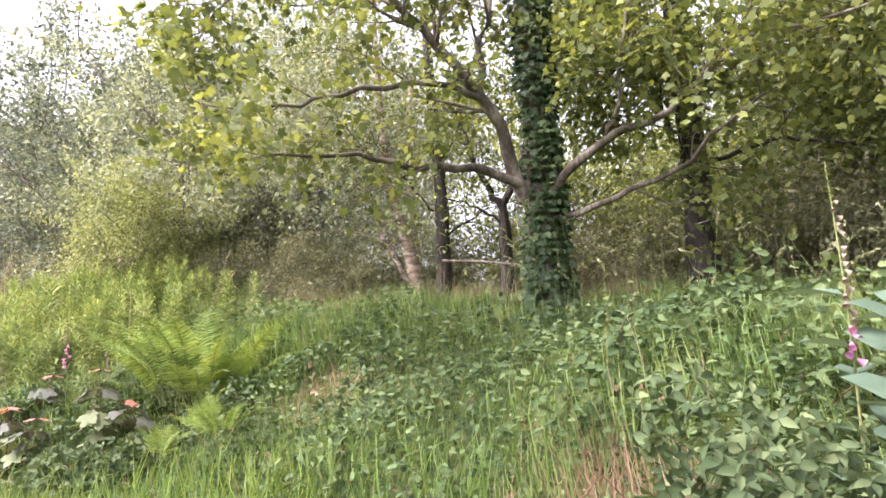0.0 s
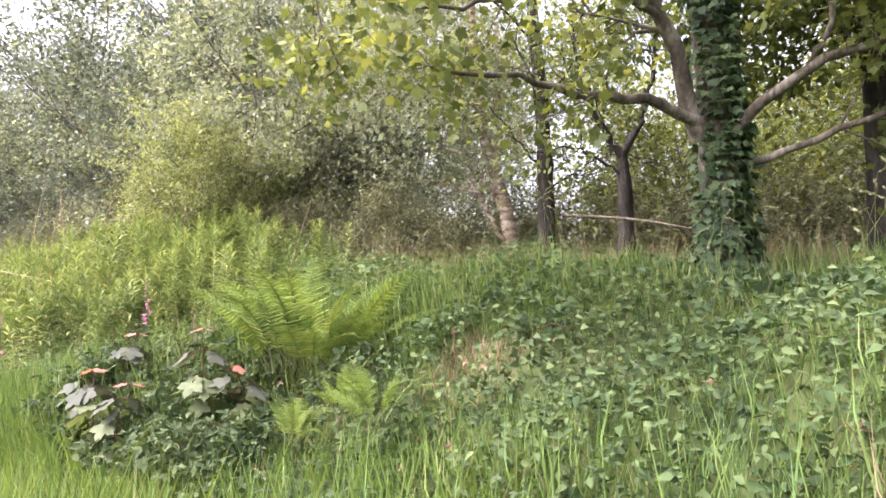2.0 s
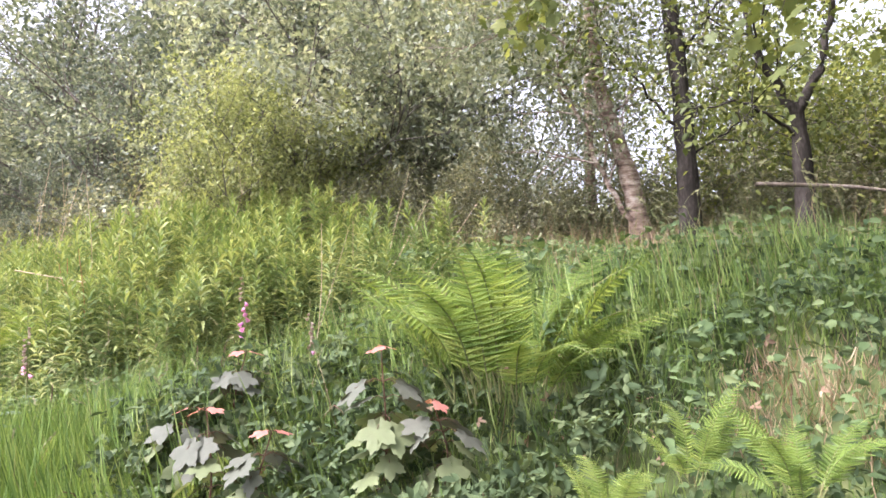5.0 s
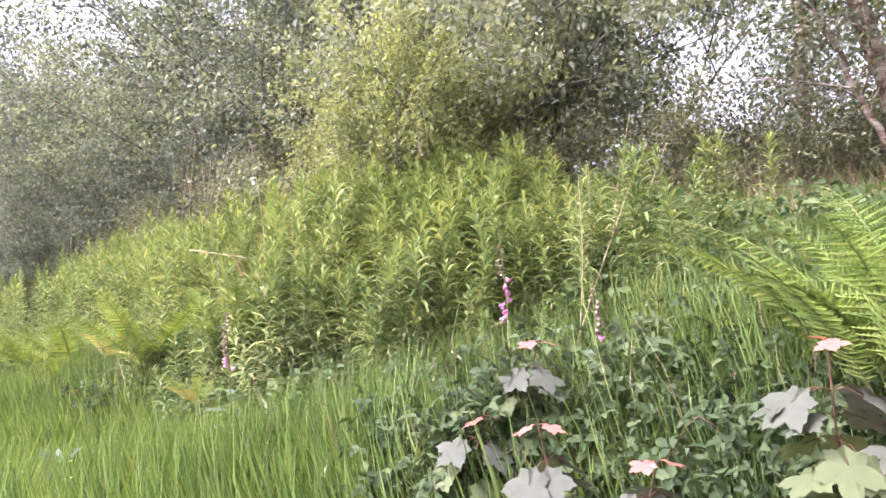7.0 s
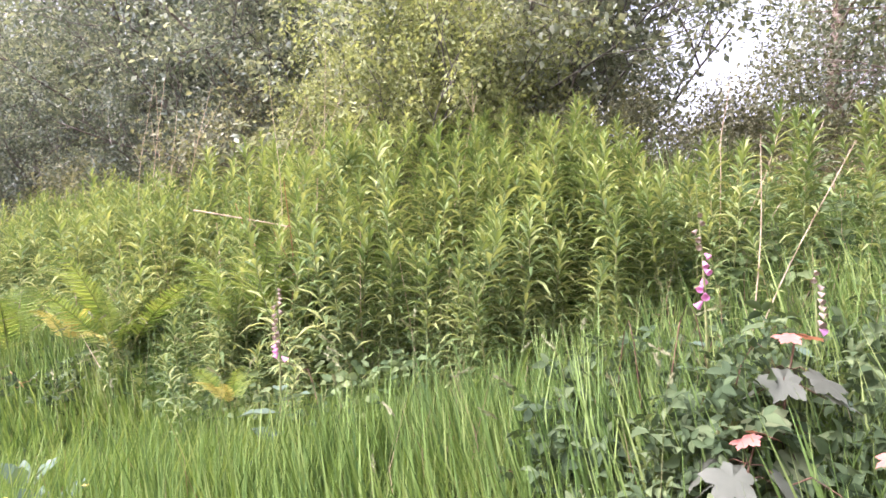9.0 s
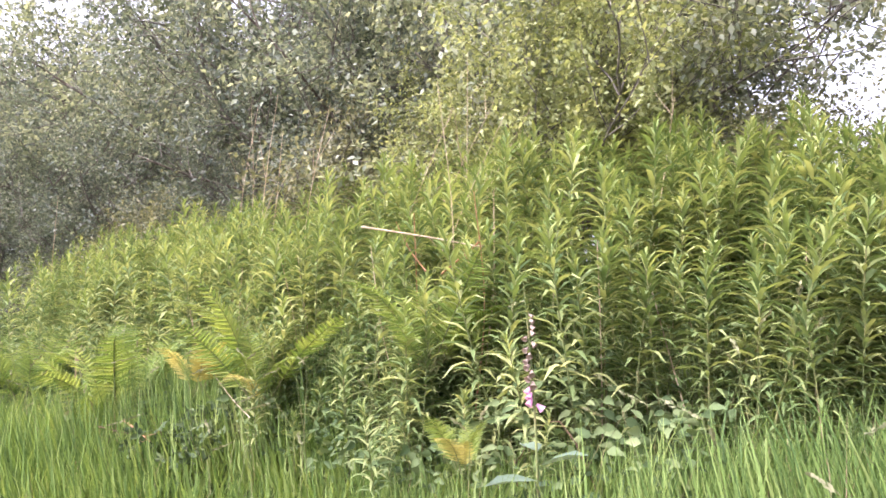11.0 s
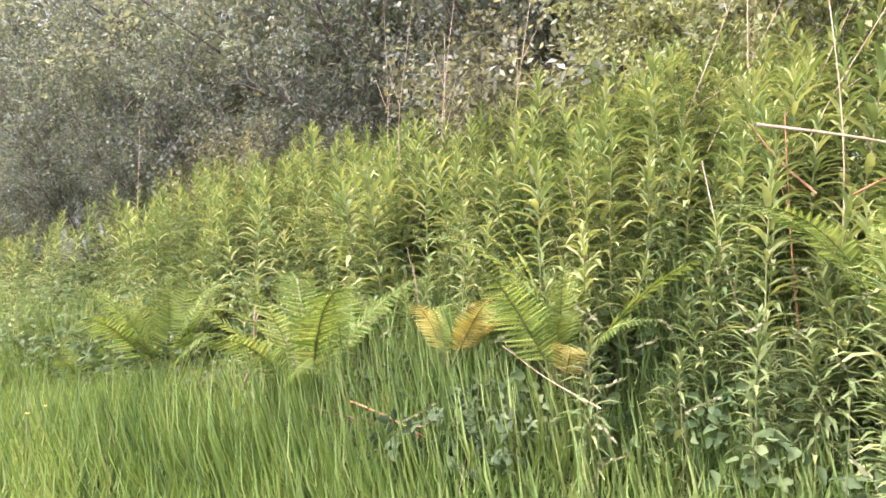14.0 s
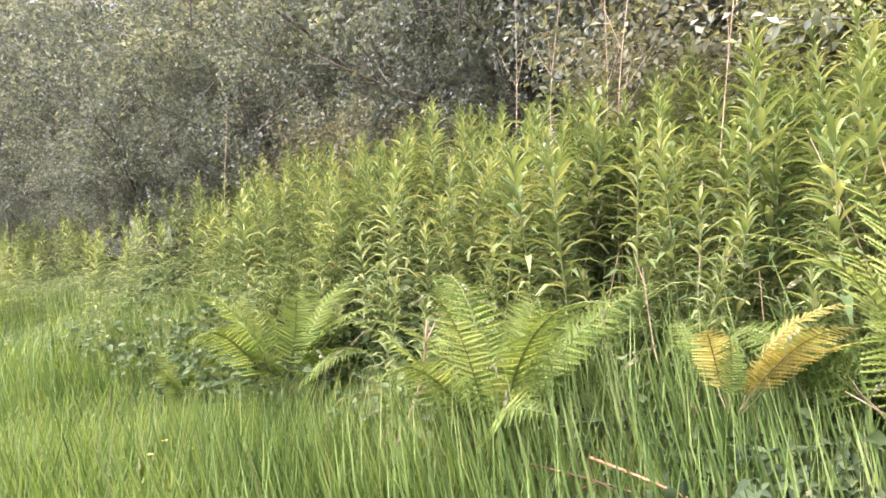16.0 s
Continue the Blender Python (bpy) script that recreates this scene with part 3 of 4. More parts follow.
def grass(name, label, seed, s_range, u_range, count, lengths, width, mat, lean=0.8, thin=None, low_at=None):
    """Rough grass over a stretch of the bank, as one thing that cannot be counted."""
    rng = np.random.default_rng(seed)
    s, u = rng.uniform(*s_range, count), rng.uniform(*u_range, count)
    keep = np.sin(2.3 * s + 1.1 * u) * np.sin(1.7 * u - 0.9 * s + seed) + rng.uniform(-0.8, 1.2, count) > -0.6
    if thin is not None:
        keep &= thin(s, u, rng)
    s, u = s[keep], u[keep]
    n = len(s)
    a = rng.uniform(0, 2 * math.pi, n)
    flow = 0.1 * np.sin(0.8 * s)[:, None] * np.array((1.0, 0.3, 0))
    way = unit(np.stack([lean * np.cos(a), lean * np.sin(a), np.ones(n)], -1) * rng.uniform(0.6, 1.4, (n, 1)) + flow)
    way[:, 2] = np.abs(way[:, 2])
    t = frames_for(way, unit(np.stack([np.cos(a + 0.3), np.sin(a + 0.3), -0.6 + 0 * a], -1)), np.ones(n))
    size = rng.uniform(*lengths, n) * (0.75 + 0.35 * np.sin(1.3 * s + 2.0 * u))
    if low_at is not None:
        size = size * np.interp(u, *low_at)
    t = t * np.stack([width * rng.uniform(0.6, 1.4, n), size, -size * rng.uniform(0.3, 2.3, n)], -1)[:, None, :]
    v, f = scatter(BLADE, t, on_bank(s, u) - np.array((0, 0, 0.02)))
    return thing(name, mesh_of(name, v, f, mat), label, "grass", kind="stuff")


grass("verge_grass", "long bright green grass along the path", 21, (-3, 17), (0.9, 2.6), 54000, (0.14, 0.52), 0.0135, GRASS, 1.5, thin=between_brambles)
grass("verge_grass", "long green grass farther along the path", 22, (17, 36), (0.5, 3.2), 14000, (0.25, 0.5), 0.014, GRASS)
grass("bank_grass", "fine grass on the upper bank", 23, (-2, 9), (2.4, 6.8), 62000, (0.22, 0.5), 0.0085, GRASS, 1.0, thin=between_brambles, low_at=((2.4, 3.4, 4.4), (1.0, 0.9, 0.62)))
grass("bank_grass", "tall grass among the willowherb", 24, (7, 18), (2.3, 5.5), 20000, (0.3, 0.6), 0.01, GRASS)
grass("path_grass", "short trodden grass of the path", 25, (-4, 17), (-1.6, 0.95), 26000, (0.06, 0.14), 0.007, GRASS)
grass("verge_grass", "tall lush grass in front of the willowherb", 30, (6.8, 15), (1.6, 2.75), 19000, (0.2, 0.48), 0.013, GRASS, 1.6)
grass("straw_grass", "pale dry blades scattered through the grass", 29, (-3, 17), (1.2, 5.5), 3200, (0.25, 0.55), 0.005, GRASS_DRY, 1.0, thin=between_brambles)
grass("dry_grass", "flattened orange-brown dead grass", 26, (0.5, 1.5), (2.5, 3.0), 1100, (0.15, 0.4), 0.007, GRASS_DRY, 1.6)
grass("dry_grass", "patch of brown dead grass on the bank", 27, (3.45, 4.05), (3.15, 3.65), 600, (0.15, 0.3), 0.006, GRASS_DRY, 1.4)
grass("dry_grass", "pale dead grass below the trees", 28, (2, 8.5), (5.4, 7.5), 5000, (0.2, 0.45), 0.007, GRASS_DRY, 0.6)


def seed_grass(name, label, seed, s_range, u_range, count):
    """Flowering grass: thin straight stalks, each with a nodding pale panicle of small spikelets."""
    rng = np.random.default_rng(seed)
    base = on_bank(rng.uniform(*s_range, count), rng.uniform(*u_range, count))
    root = tagged(new(name), label, "grass", kind="stuff")
    stalks, places, ways = [], [], []
    for o in base:
        tip = o + np.array((rng.normal() * 0.12, rng.normal() * 0.12, rng.uniform(0.45, 0.8)))
        bow = np.array((rng.normal() * 0.05, rng.normal() * 0.05, 0.05))
        line = smooth_line([o, (o + tip) / 2 + bow, tip, tip + bow + np.array((rng.normal() * 0.04, rng.normal() * 0.04, 0.02))], 9)
        stalks.append(tube(line, np.linspace(0.0018, 0.0008, 9), 3))
        for k in range(14):
            places.append(line[6] + (line[8] - line[6]) * k / 13)
            ways.append(unit(line[8] - line[6]) + 0.5 * spread(rng, 1)[0])
    places, ways = np.array(places), np.array(ways)
    part("stalks", mesh_of("stalks", *joined(stalks), GREENSTEM, True), root)
    part("seed_heads", mesh_of("seed_heads", *scatter(SMALL, frames_for(ways, spread(rng, len(ways)), rng.uniform(0.014, 0.026, len(ways))), places), SEED), root)


seed_grass("seeding_grass", "grass stalks with pale seed heads on top of the bank", 151, (-1, 6), (3.6, 5.6), 240)
seed_grass("seeding_grass", "grass stalks with pale seed heads along the verge", 152, (6.5, 16), (1.7, 2.8), 110)


def leaf_mound(name, label, seed, s_range, u_range, count, height, size, mat, shape=TOOTHED, category="undergrowth", thin=None):
    """Low leafy growth hugging the bank: canes and leaves as parts of one uncountable thing."""
    rng = np.random.default_rng(seed)
    s, u = rng.uniform(*s_range, count), rng.uniform(*u_range, count)
    lump = 0.55 + 0.3 * np.sin(3.1 * s + seed) * np.sin(2.7 * u) + 0.15 * np.sin(7 * s + 5 * u)
    keep = lump + rng.uniform(-0.4, 0.5, count) > 0.22
    if thin is not None:
        keep &= thin(s, u, rng)
    s, u, lump = s[keep], u[keep], lump[keep]
    n = len(s)
    p = on_bank(s, u)
    p[:, 2] += height * (0.25 + lump) * rng.uniform(0.2, 1.0, n) ** 0.6
    way = unit(spread(rng, n) * np.array((1, 1, 0.35)) + np.array((-0.2, -0.3, -0.15)))
    up = unit(np.array((-0.2, -0.5, 0.7)) + 1.15 * spread(rng, n))
    v, f = scatter(shape, frames_for(way, up, size * rng.uniform(0.55, 1.25, n)), p)
    root = tagged(new(name), label, category, kind="stuff")
    part("leaves", mesh_of("leaves", v, f, mat), root)
    canes = []
    for k in range(max(4, count // 500)):
        s0, u0 = rng.uniform(*s_range), rng.uniform(*u_range)
        a, b = on_bank(s0, u0), on_bank(s0 + rng.uniform(-0.7, 0.7), u0 + rng.uniform(-0.5, 0.3))
        mid = (a + b) / 2 + np.array((0, 0, height * rng.uniform(0.5, 1.0)))
        canes.append(tube(smooth_line([a, mid, b + np.array((0, 0, 0.1))], 9), np.linspace(0.0035, 0.0015, 9), 4))
    part("canes", mesh_of("canes", *joined(canes), REDSTEM, True), root)
    return root


leaf_mound("bramble_patch", "bramble and nettle covering the slope in dark leaves", 31, (-2.5, 4.4), (2.0, 4.0), 5600, 0.3, 0.078, BRAMBLE, TRIFOLIATE, thin=but_dead_patch)
leaf_mound("nettle_patch", "green nettles among the brambles", 32, (-2.5, 4.2), (2.5, 4.2), 6500, 0.42, 0.06, NETTLE, thin=but_dead_patch)
leaf_mound("bramble_patch", "tall grey-green bramble clump at the edge of the path", 40, (-0.1, 0.72), (1.85, 2.4), 950, 0.88, 0.085, BRAMBLE, TRIFOLIATE)
leaf_mound("bramble_patch", "bramble thicket beside the sycamore saplings", 33, (4.4, 7.3), (2.0, 3.2), 3300, 0.42, 0.105, BRAMBLE, TRIFOLIATE)
leaf_mound("bramble_patch", "low bramble at the foot of the willowherb", 34, (10.9, 12.2), (2.0, 2.5), 420, 0.4, 0.1, BRAMBLE, TRIFOLIATE)
leaf_mound("nettle_patch", "grey-green nettles beyond the ferns", 35, (12.5, 18), (2.0, 4.0), 8000, 0.55, 0.075, NETTLE)
leaf_mound("nettle_patch", "nettles and low leaves before the willowherb", 37, (8.2, 13.5), (2.3, 3.0), 2600, 0.45, 0.07, NETTLE)
leaf_mound("nettle_patch", "mixed nettles on the upper bank", 38, (4.0, 8.5), (3.4, 5.0), 3000, 0.36, 0.08, NETTLE)
leaf_mound("bramble_patch", "tall bramble clump with browned leaves", 39, (6.5, 7.4), (2.2, 2.9), 800, 0.7, 0.11, BRAMBLE, TRIFOLIATE)
leaf_mound("nettle_patch", "tall dark nettles at the top of the slope", 141, (-2.5, 1.6), (2.8, 4.2), 4200, 0.55, 0.07, NETTLE, thin=but_dead_patch)
leaf_mound("withered_leaves", "browned and reddened leaves among the brambles", 142, (1.0, 7.4), (2.1, 3.4), 170, 0.38, 0.06, RUST, TRIFOLIATE)
leaf_mound("ivy_carpet", "ivy and low leaves under the trees", 36, (0.5, 5.0), (4.3, 6.0), 3500, 0.2, 0.07, IVY, IVYLEAF)


TIP = 12  # youngest leaves at the top of a willowherb stem


def willowherb_shape(rng, height=1.0):
    """Stem line, leaf turns and places of one rosebay willowherb plant."""
    top = np.array((rng.normal() * 0.09, rng.normal() * 0.09, height))
    line = smooth_line([(0, 0, -0.05), top * 0.5 + (rng.normal() * 0.02, rng.normal() * 0.02, 0), top], 10)
    n = 66
    t = np.linspace(0.12, 1.0, n) ** 0.85
    a = np.arange(n) * 2.4 + rng.random() * 6
    place = np.stack([np.interp(t, np.linspace(0, 1, 10), line[:, k]) for k in range(3)], -1)
    up = np.interp(t, (0.2, 0.7, 0.88, 1.0), (0.0, 0.3, 0.75, 2.2))
    way = unit(np.stack([np.cos(a), np.sin(a), up + 0.15 * rng.normal(size=n)], -1))
    size = np.interp(t, (0.2, 0.5, 0.85, 1.0), (0.12, 0.17, 0.16, 0.08)) * rng.uniform(0.7, 1.25, n)
    return line, frames_for(way, np.tile((0.01, 0, 1.0), (n, 1)), size), place


def willowherb(seed):
    rng = np.random.default_rng(seed)
    line, turns, places = willowherb_shape(rng)
    root = tagged(new("rosebay_willowherb"), "tall leafy rosebay willowherb stem not yet in flower", "wild plant", "willowherb on the bank")
    part("stem", mesh_of("stem", *tube(line, np.linspace(0.006, 0.002, 10), 5), GREENSTEM, True), root)
    me = mesh_of("leaves", *scatter(LANCE, turns, places), WILLOWHERB)
    me.materials.append(WILLOWHERB_TIP)
    young = np.zeros(len(me.polygons), np.int32)
    young[-TIP * len(LANCE[1]) :] = 1
    me.polygons.foreach_set("material_index", young)
    part("leaves", me, root, "narrow arching green leaves, paler at the tip")
    return root


def willowherb_spot(rng):
    s = rng.uniform(6.0, 14.5)
    front = np.interp(s, (6.0, 8.5, 9.5, 11, 13, 18), (3.5, 2.75, 2.5, 2.65, 2.75, 2.6))
    return s, front + rng.random() ** 1.2 * np.interp(s, (6.8, 9, 18), (1.0, 1.7, 1.9))


rng = np.random.default_rng(41)
kinds = [willowherb(k) for k in (42, 43, 44, 45)]
for i in range(295):
    s, u = willowherb_spot(rng)
    tall = rng.uniform(0.8, 1.45) * (0.55 if i % 4 == 0 else 1.0)
    u -= 0.35 if i % 4 == 0 else 0.0
    if i < 4:
        put(kinds[i], s, u, rng.uniform(0, 360), tall)
    else:
        again(kinds[i % 4], s, u, rng.uniform(0, 360), tall * float(np.interp(s, (6, 8.5, 11), (0.58, 0.85, 1.0))), "", (rng.normal() * 7, rng.normal() * 7))
vs, ts, tips = [], [], []
for i in range(640):
    s, u = (rng.uniform(7.5, 17), rng.uniform(2.9, 5.0)) if i % 3 else (rng.uniform(14, 32), rng.uniform(2.2, 4.8))
    line, turns, places = willowherb_shape(rng, rng.uniform(0.9, 1.4) * float(np.interp(s, (7, 8.5, 11), (0.7, 0.82, 1.0))))
    o = on_bank(s, u)
    vs.append(scatter(LANCE, turns[:-TIP], places[:-TIP] + o))
    tips.append(scatter(LANCE, turns[-TIP:], places[-TIP:] + o))
    ts.append(tube(line + o, np.linspace(0.006, 0.002, 10), 4))
for i in range(130):
    s = rng.uniform(7.4, 15.5)
    front = np.interp(s, (6.0, 8.5, 9.5, 11, 13, 18), (3.5, 2.75, 2.5, 2.65, 2.75, 2.6))
    line, turns, places = willowherb_shape(rng, rng.uniform(0.35, 0.75))
    o = on_bank(s, front + rng.uniform(-0.05, 0.4))
    vs.append(scatter(LANCE, turns * 0.85, places + o))
    ts.append(tube(line + o, np.linspace(0.005, 0.002, 10), 4))
stand = tagged(new("willowherb_stand"), "dense far stand of green willowherb", "undergrowth", kind="stuff")
part("leaves", mesh_of("leaves", *joined(vs), WILLOWHERB), stand)
part("tips", mesh_of("tips", *joined(tips), WILLOWHERB_TIP), stand, "pale yellow-green young leaves")
part("stems", mesh_of("stems", *joined(ts), GREENSTEM, True), stand)


def pinna_shape(teeth=9):
    """One toothed leaflet of a fern frond along +y."""
    v = [(0, 0, 0)]
    left, right = [], []
    for k in range(teeth):
        y = (k + 0.5) / teeth
        w = 0.135 * (1 - y) ** 0.6 + 0.01
        right += [(w, y + 0.03, 0.02), (w * 0.25, y + 0.5 / teeth, 0)]
        left += [(-w, y + 0.03, 0.02), (-w * 0.25, y + 0.5 / teeth, 0)]
    spine = [(0, (k + 1) / (2 * teeth), -0.01) for k in range(2 * teeth)]
    m = 2 * teeth
    f = []
    for side, off in ((right, 1), (left, 1 + m)):
        v += side
    v += spine
    c = 1 + 2 * m
    for off in (1, 1 + m):
        f.append((0, off, c))
        f += [(off + i, off + i + 1, c + i + 1) for i in range(m - 1)] + [(off + i, c + i + 1, c + i) for i in range(m - 1)]
    return np.array(v), np.array(f)


PINNA = pinna_shape()


def frond_mesh(seed, mat, length=1.0, arch=0.5):
    """A fern frond that rises from the origin along +x and arches over."""
    rng = np.random.default_rng(seed)
    t = np.linspace(0, 1, 26)
    ang = np.pi / 2 - np.cumsum(np.r_[0, np.diff(t)] * (0.2 + 1.15 * t) * (0.6 + arch)) - 0.3
    p = np.cumsum(np.stack([np.cos(ang), 0.02 * rng.normal(size=26), np.sin(ang)], -1) * length / 25, 0)
    pieces = [tube(p, np.linspace(0.006, 0.0015, 26) * length, 4)]
    out = []
    n = 26
    tt = np.linspace(0.2, 0.99, n)
    place = np.stack([np.interp(tt, t, p[:, k]) for k in range(3)], -1)
    along = unit(np.stack([np.interp(tt, t, np.gradient(p[:, k])) for k in range(3)], -1))
    size = length * 0.17 * np.interp(tt, (0.2, 0.4, 0.65, 1.0), (0.75, 1.0, 0.8, 0.1))
    for sign in (-1, 1):
        way = unit(np.array((0, sign, 0)) + along * 0.45 + np.array((0, 0, -0.12)) + 0.06 * rng.normal(size=(n, 3)))
        up = np.cross(along, np.array((0, 1.0, 0)))
        up = up * np.sign(up[:, 2:] + 1e-6)
        out.append(scatter(PINNA, frames_for(way, up, size), place - way * size[:, None] * 0.08))
    return mesh_of("frond", *joined(out), mat), mesh_of("rachis", *pieces[0], GREENSTEM, True)


FRONDS = [frond_mesh(51, FERN, 1, 0.35), frond_mesh(52, FERN, 1, 0.7), frond_mesh(53, FERN, 1, 1.1), frond_mesh(56, FERN, 1, 1.6)]
FRONDS_YELLOW = [frond_mesh(54, FERN_YELLOW, 1, 0.8), frond_mesh(55, FERN_YELLOW, 1, 1.4)]


def fern(label, seed, s, u, size, fronds=11, yellow=0, lift=0.0):
    rng = np.random.default_rng(seed)
    root = tagged(new("fern"), label, "fern")
    o = on_bank(s, u)
    root.location = o + np.array((0, 0, lift - 0.03))
    for k in range(fronds):
        pale_one = k < yellow
        me, rib = (FRONDS_YELLOW if pale_one else FRONDS)[int(rng.integers(2 if pale_one else 4))]
        ob = part("frond", me, root, "yellowed frond" if pale_one else "")
        part("rachis", rib, ob)
        a = 137.5 * k + rng.uniform(-25, 25)
        if pale_one:
            a = 300 + 24 * (k - 2)
        k2 = size * rng.uniform(0.55, 1.1)
        spot = size * 0.28 * rng.random() ** 0.5 if fronds > 20 else 0.03
        ob.matrix_basis = pose(spot * math.cos(radians(a)), spot * math.sin(radians(a)), 0, rng.normal() * 14, rng.uniform(-16, 18), a) @ Matrix.Scale(k2, 4)
    return root


fern("large yellow-green fern spreading on the bank", 61, 5.1, 3.2, 1.08, 48, 0, 0.12)
fern("small fern fronds low in the grass", 62, 3.67, 2.5, 0.42, 9, 0, 0.36)
fern("small fern fronds beside the bramble", 63, 4.24, 2.4, 0.42, 9, 0, 0.3)
fern("small bright fern between brambles and grass", 70, 4.0, 2.55, 0.4, 9, 0, 0.38)
fern("tall fern standing before the willowherb", 64, 12.45, 2.35, 1.15, 16, 0, 0.1)
fern("spreading fern at the edge of the grass", 65, 14.0, 2.25, 1.0, 16, 0, 0.2)
fern("fern with yellowed fronds among willowherb", 66, 10.9, 2.5, 0.95, 14, 1, 0.3)
fern("fern with bright yellow dying fronds before the willowherb", 169, 11.45, 2.38, 0.6, 9, 5, 0.4)
fern("fern growing through the willowherb", 67, 9.7, 2.7, 0.9, 12, 0, 0.5)
fern("small fern by the foxglove", 68, 9.1, 2.2, 0.42, 7, 2, 0.4)
fern("fern among the nettles", 69, 15.2, 2.2, 0.7, 9)


def foxglove(label, seed, s, u, height, pink, spent, leaf_size=0.22, leaf_rise=0.05, low=0.56):
    """Foxglove: stem, hanging bells on one side, buds and broad basal leaves."""
    rng = np.random.default_rng(seed)
    o = on_bank(s, u)
    root = tagged(new("foxglove"), label, "wildflower")
    root.location = o
    top = np.array((rng.normal() * 0.04, rng.normal() * 0.04, height))
    line = smooth_line([(0, 0, -0.03), top * 0.55 + (0.015, 0, 0), top], 16)
    part("stem", mesh_of("stem", *tube(line, np.linspace(0.008, 0.002, 16), 6), GREENSTEM, True), root)
    prof = np.array([(0.0, 0.006), (0.35, 0.011), (0.8, 0.016), (1.0, 0.021)])
    bell = tube(np.stack([0 * prof[:, 0], 0.038 * prof[:, 0], 0 * prof[:, 0]], -1), prof[:, 1], 8)
    meshes = [mesh_of("bell", *bell, m, True) for m in (PETAL, SPENT)]
    total = pink + spent
    for k in range(total):
        h = height * (low + (0.9 - low) * k / total)
        a = rng.uniform(-2.6, -0.4) + (0 if k % 3 else rng.uniform(-2, 2))
        p = line[min(int(h / height * 15), 15)]
        ob = part("bell", meshes[0 if k < pink else 1], root, "pink bell" if k < pink else "faded bell")
        kk = 0.85 - 0.35 * k / total
        ob.matrix_basis = Matrix.Translation((p[0] + 0.01 * math.cos(a), p[1] + 0.01 * math.sin(a), h)) @ pose(0, 0, 0, -38 + rng.normal() * 8, 0, math.degrees(a) - 90) @ Matrix.Scale(kk, 4)
    n = 16
    hb = height * np.linspace(0.87, 1.0, n)
    ab = np.arange(n) * 2.4
    v, f = scatter(OVAL, frames_for(np.stack([np.cos(ab), np.sin(ab), 0.2 + 0 * ab], -1), np.tile((0, 0.01, 1.0), (n, 1)), np.linspace(0.03, 0.012, n)), np.stack([np.interp(hb, line[:, 2], line[:, 0]), np.interp(hb, line[:, 2], line[:, 1]), hb], -1))
    part("buds", mesh_of("buds", v, f, WILLOWHERB), root)
    leaf = mesh_of("leaf", *scatter(OVAL, frames_for(np.array([(0, 1.0, 0.35)]), np.array([(0, 0, 1.0)]), [1.0]), np.zeros((1, 3))), DOCK)
    for k in range(9):
        ob = part("leaf", leaf, root)
        ob.matrix_basis = pose(0, 0, height * leaf_rise * k, rng.normal() * 10 - 8, 0, k * 137) @ Matrix.Scale(leaf_size * rng.uniform(0.75, 1.2) * (1 - 0.05 * k), 4)
    return root


foxglove("tall foxglove with a few remaining pink bells", 71, 0.3, 3.1, 1.42, 5, 16, 0.36, 0.075, 0.42)
foxglove("foxglove with pink bells behind the saplings", 72, 6.8, 2.8, 1.15, 7, 5)
foxglove("fading foxglove at the edge of the willowherb", 73, 8.8, 2.28, 1.12, 4, 13, 0.3)
foxglove("small faded foxglove in the bramble", 74, 6.45, 3.0, 0.75, 1, 8)


def sapling(label, seed, s, u, top, pairs=4, size=0.17, red=2):
    """A sycamore seedling: red stem, pairs of broad stalked leaves, the youngest red."""
    rng = np.random.default_rng(seed)
    o = on_bank(s, u)
    root = tagged(new("sycamore_sapling"), label, "sapling", "sycamore saplings by the path")
    root.location = o
    h = top - o[2]
    line = smooth_line([(0, 0, -0.03), (rng.normal() * 0.04, rng.normal() * 0.04, h * 0.5), (0, 0, h)], 12)
    part("stem", mesh_of("stem", *tube(line, np.linspace(0.007, 0.003, 12), 6), REDSTEM, True), root)
    for k in range(pairs):
        t = 1 - (0 if k == 0 else 0.1 + 0.7 * (k - 1) / pairs)
        p = line[int(t * 11)]
        base = rng.uniform(0, 180) + 90 * k
        for side in (0, 180):
            young = k == 0 and red > 0
            if young:
                red -= 1
            sz = size * (0.6 if young else rng.uniform(0.85, 1.2))
            w = np.array([(0, 1.0, -0.5 if young else -0.35 - 0.5 * rng.random())])
            stalk = 0.35 * sz if not young else 0.1 * sz
            me = mesh_of("leaf", *scatter(LOBED, frames_for(w, np.array([(0, 0.3, 1.0)]), [sz]), np.array([(0, stalk, 0.3 * stalk)])), REDLEAF if young else SAPLING if k < 4 else SAPLING_GREEN)
            ob = part("leaf", me, root, "young salmon-red leaf" if young else "")
            part("leaf_stalk", mesh_of("leaf_stalk", *tube(np.array([(0, 0, 0), (0, stalk * 0.6, 0.25 * stalk), (0, stalk + 0.3 * sz, 0.25 * stalk - 0.2 * sz)]), [0.0025, 0.002, 0.0015], 5), REDSTEM, True), ob)
            ob.matrix_basis = pose(p[0], p[1], p[2], rng.normal() * 8 + (12 if young else -6), rng.normal() * 10, base + side + rng.normal() * 12)
    return root


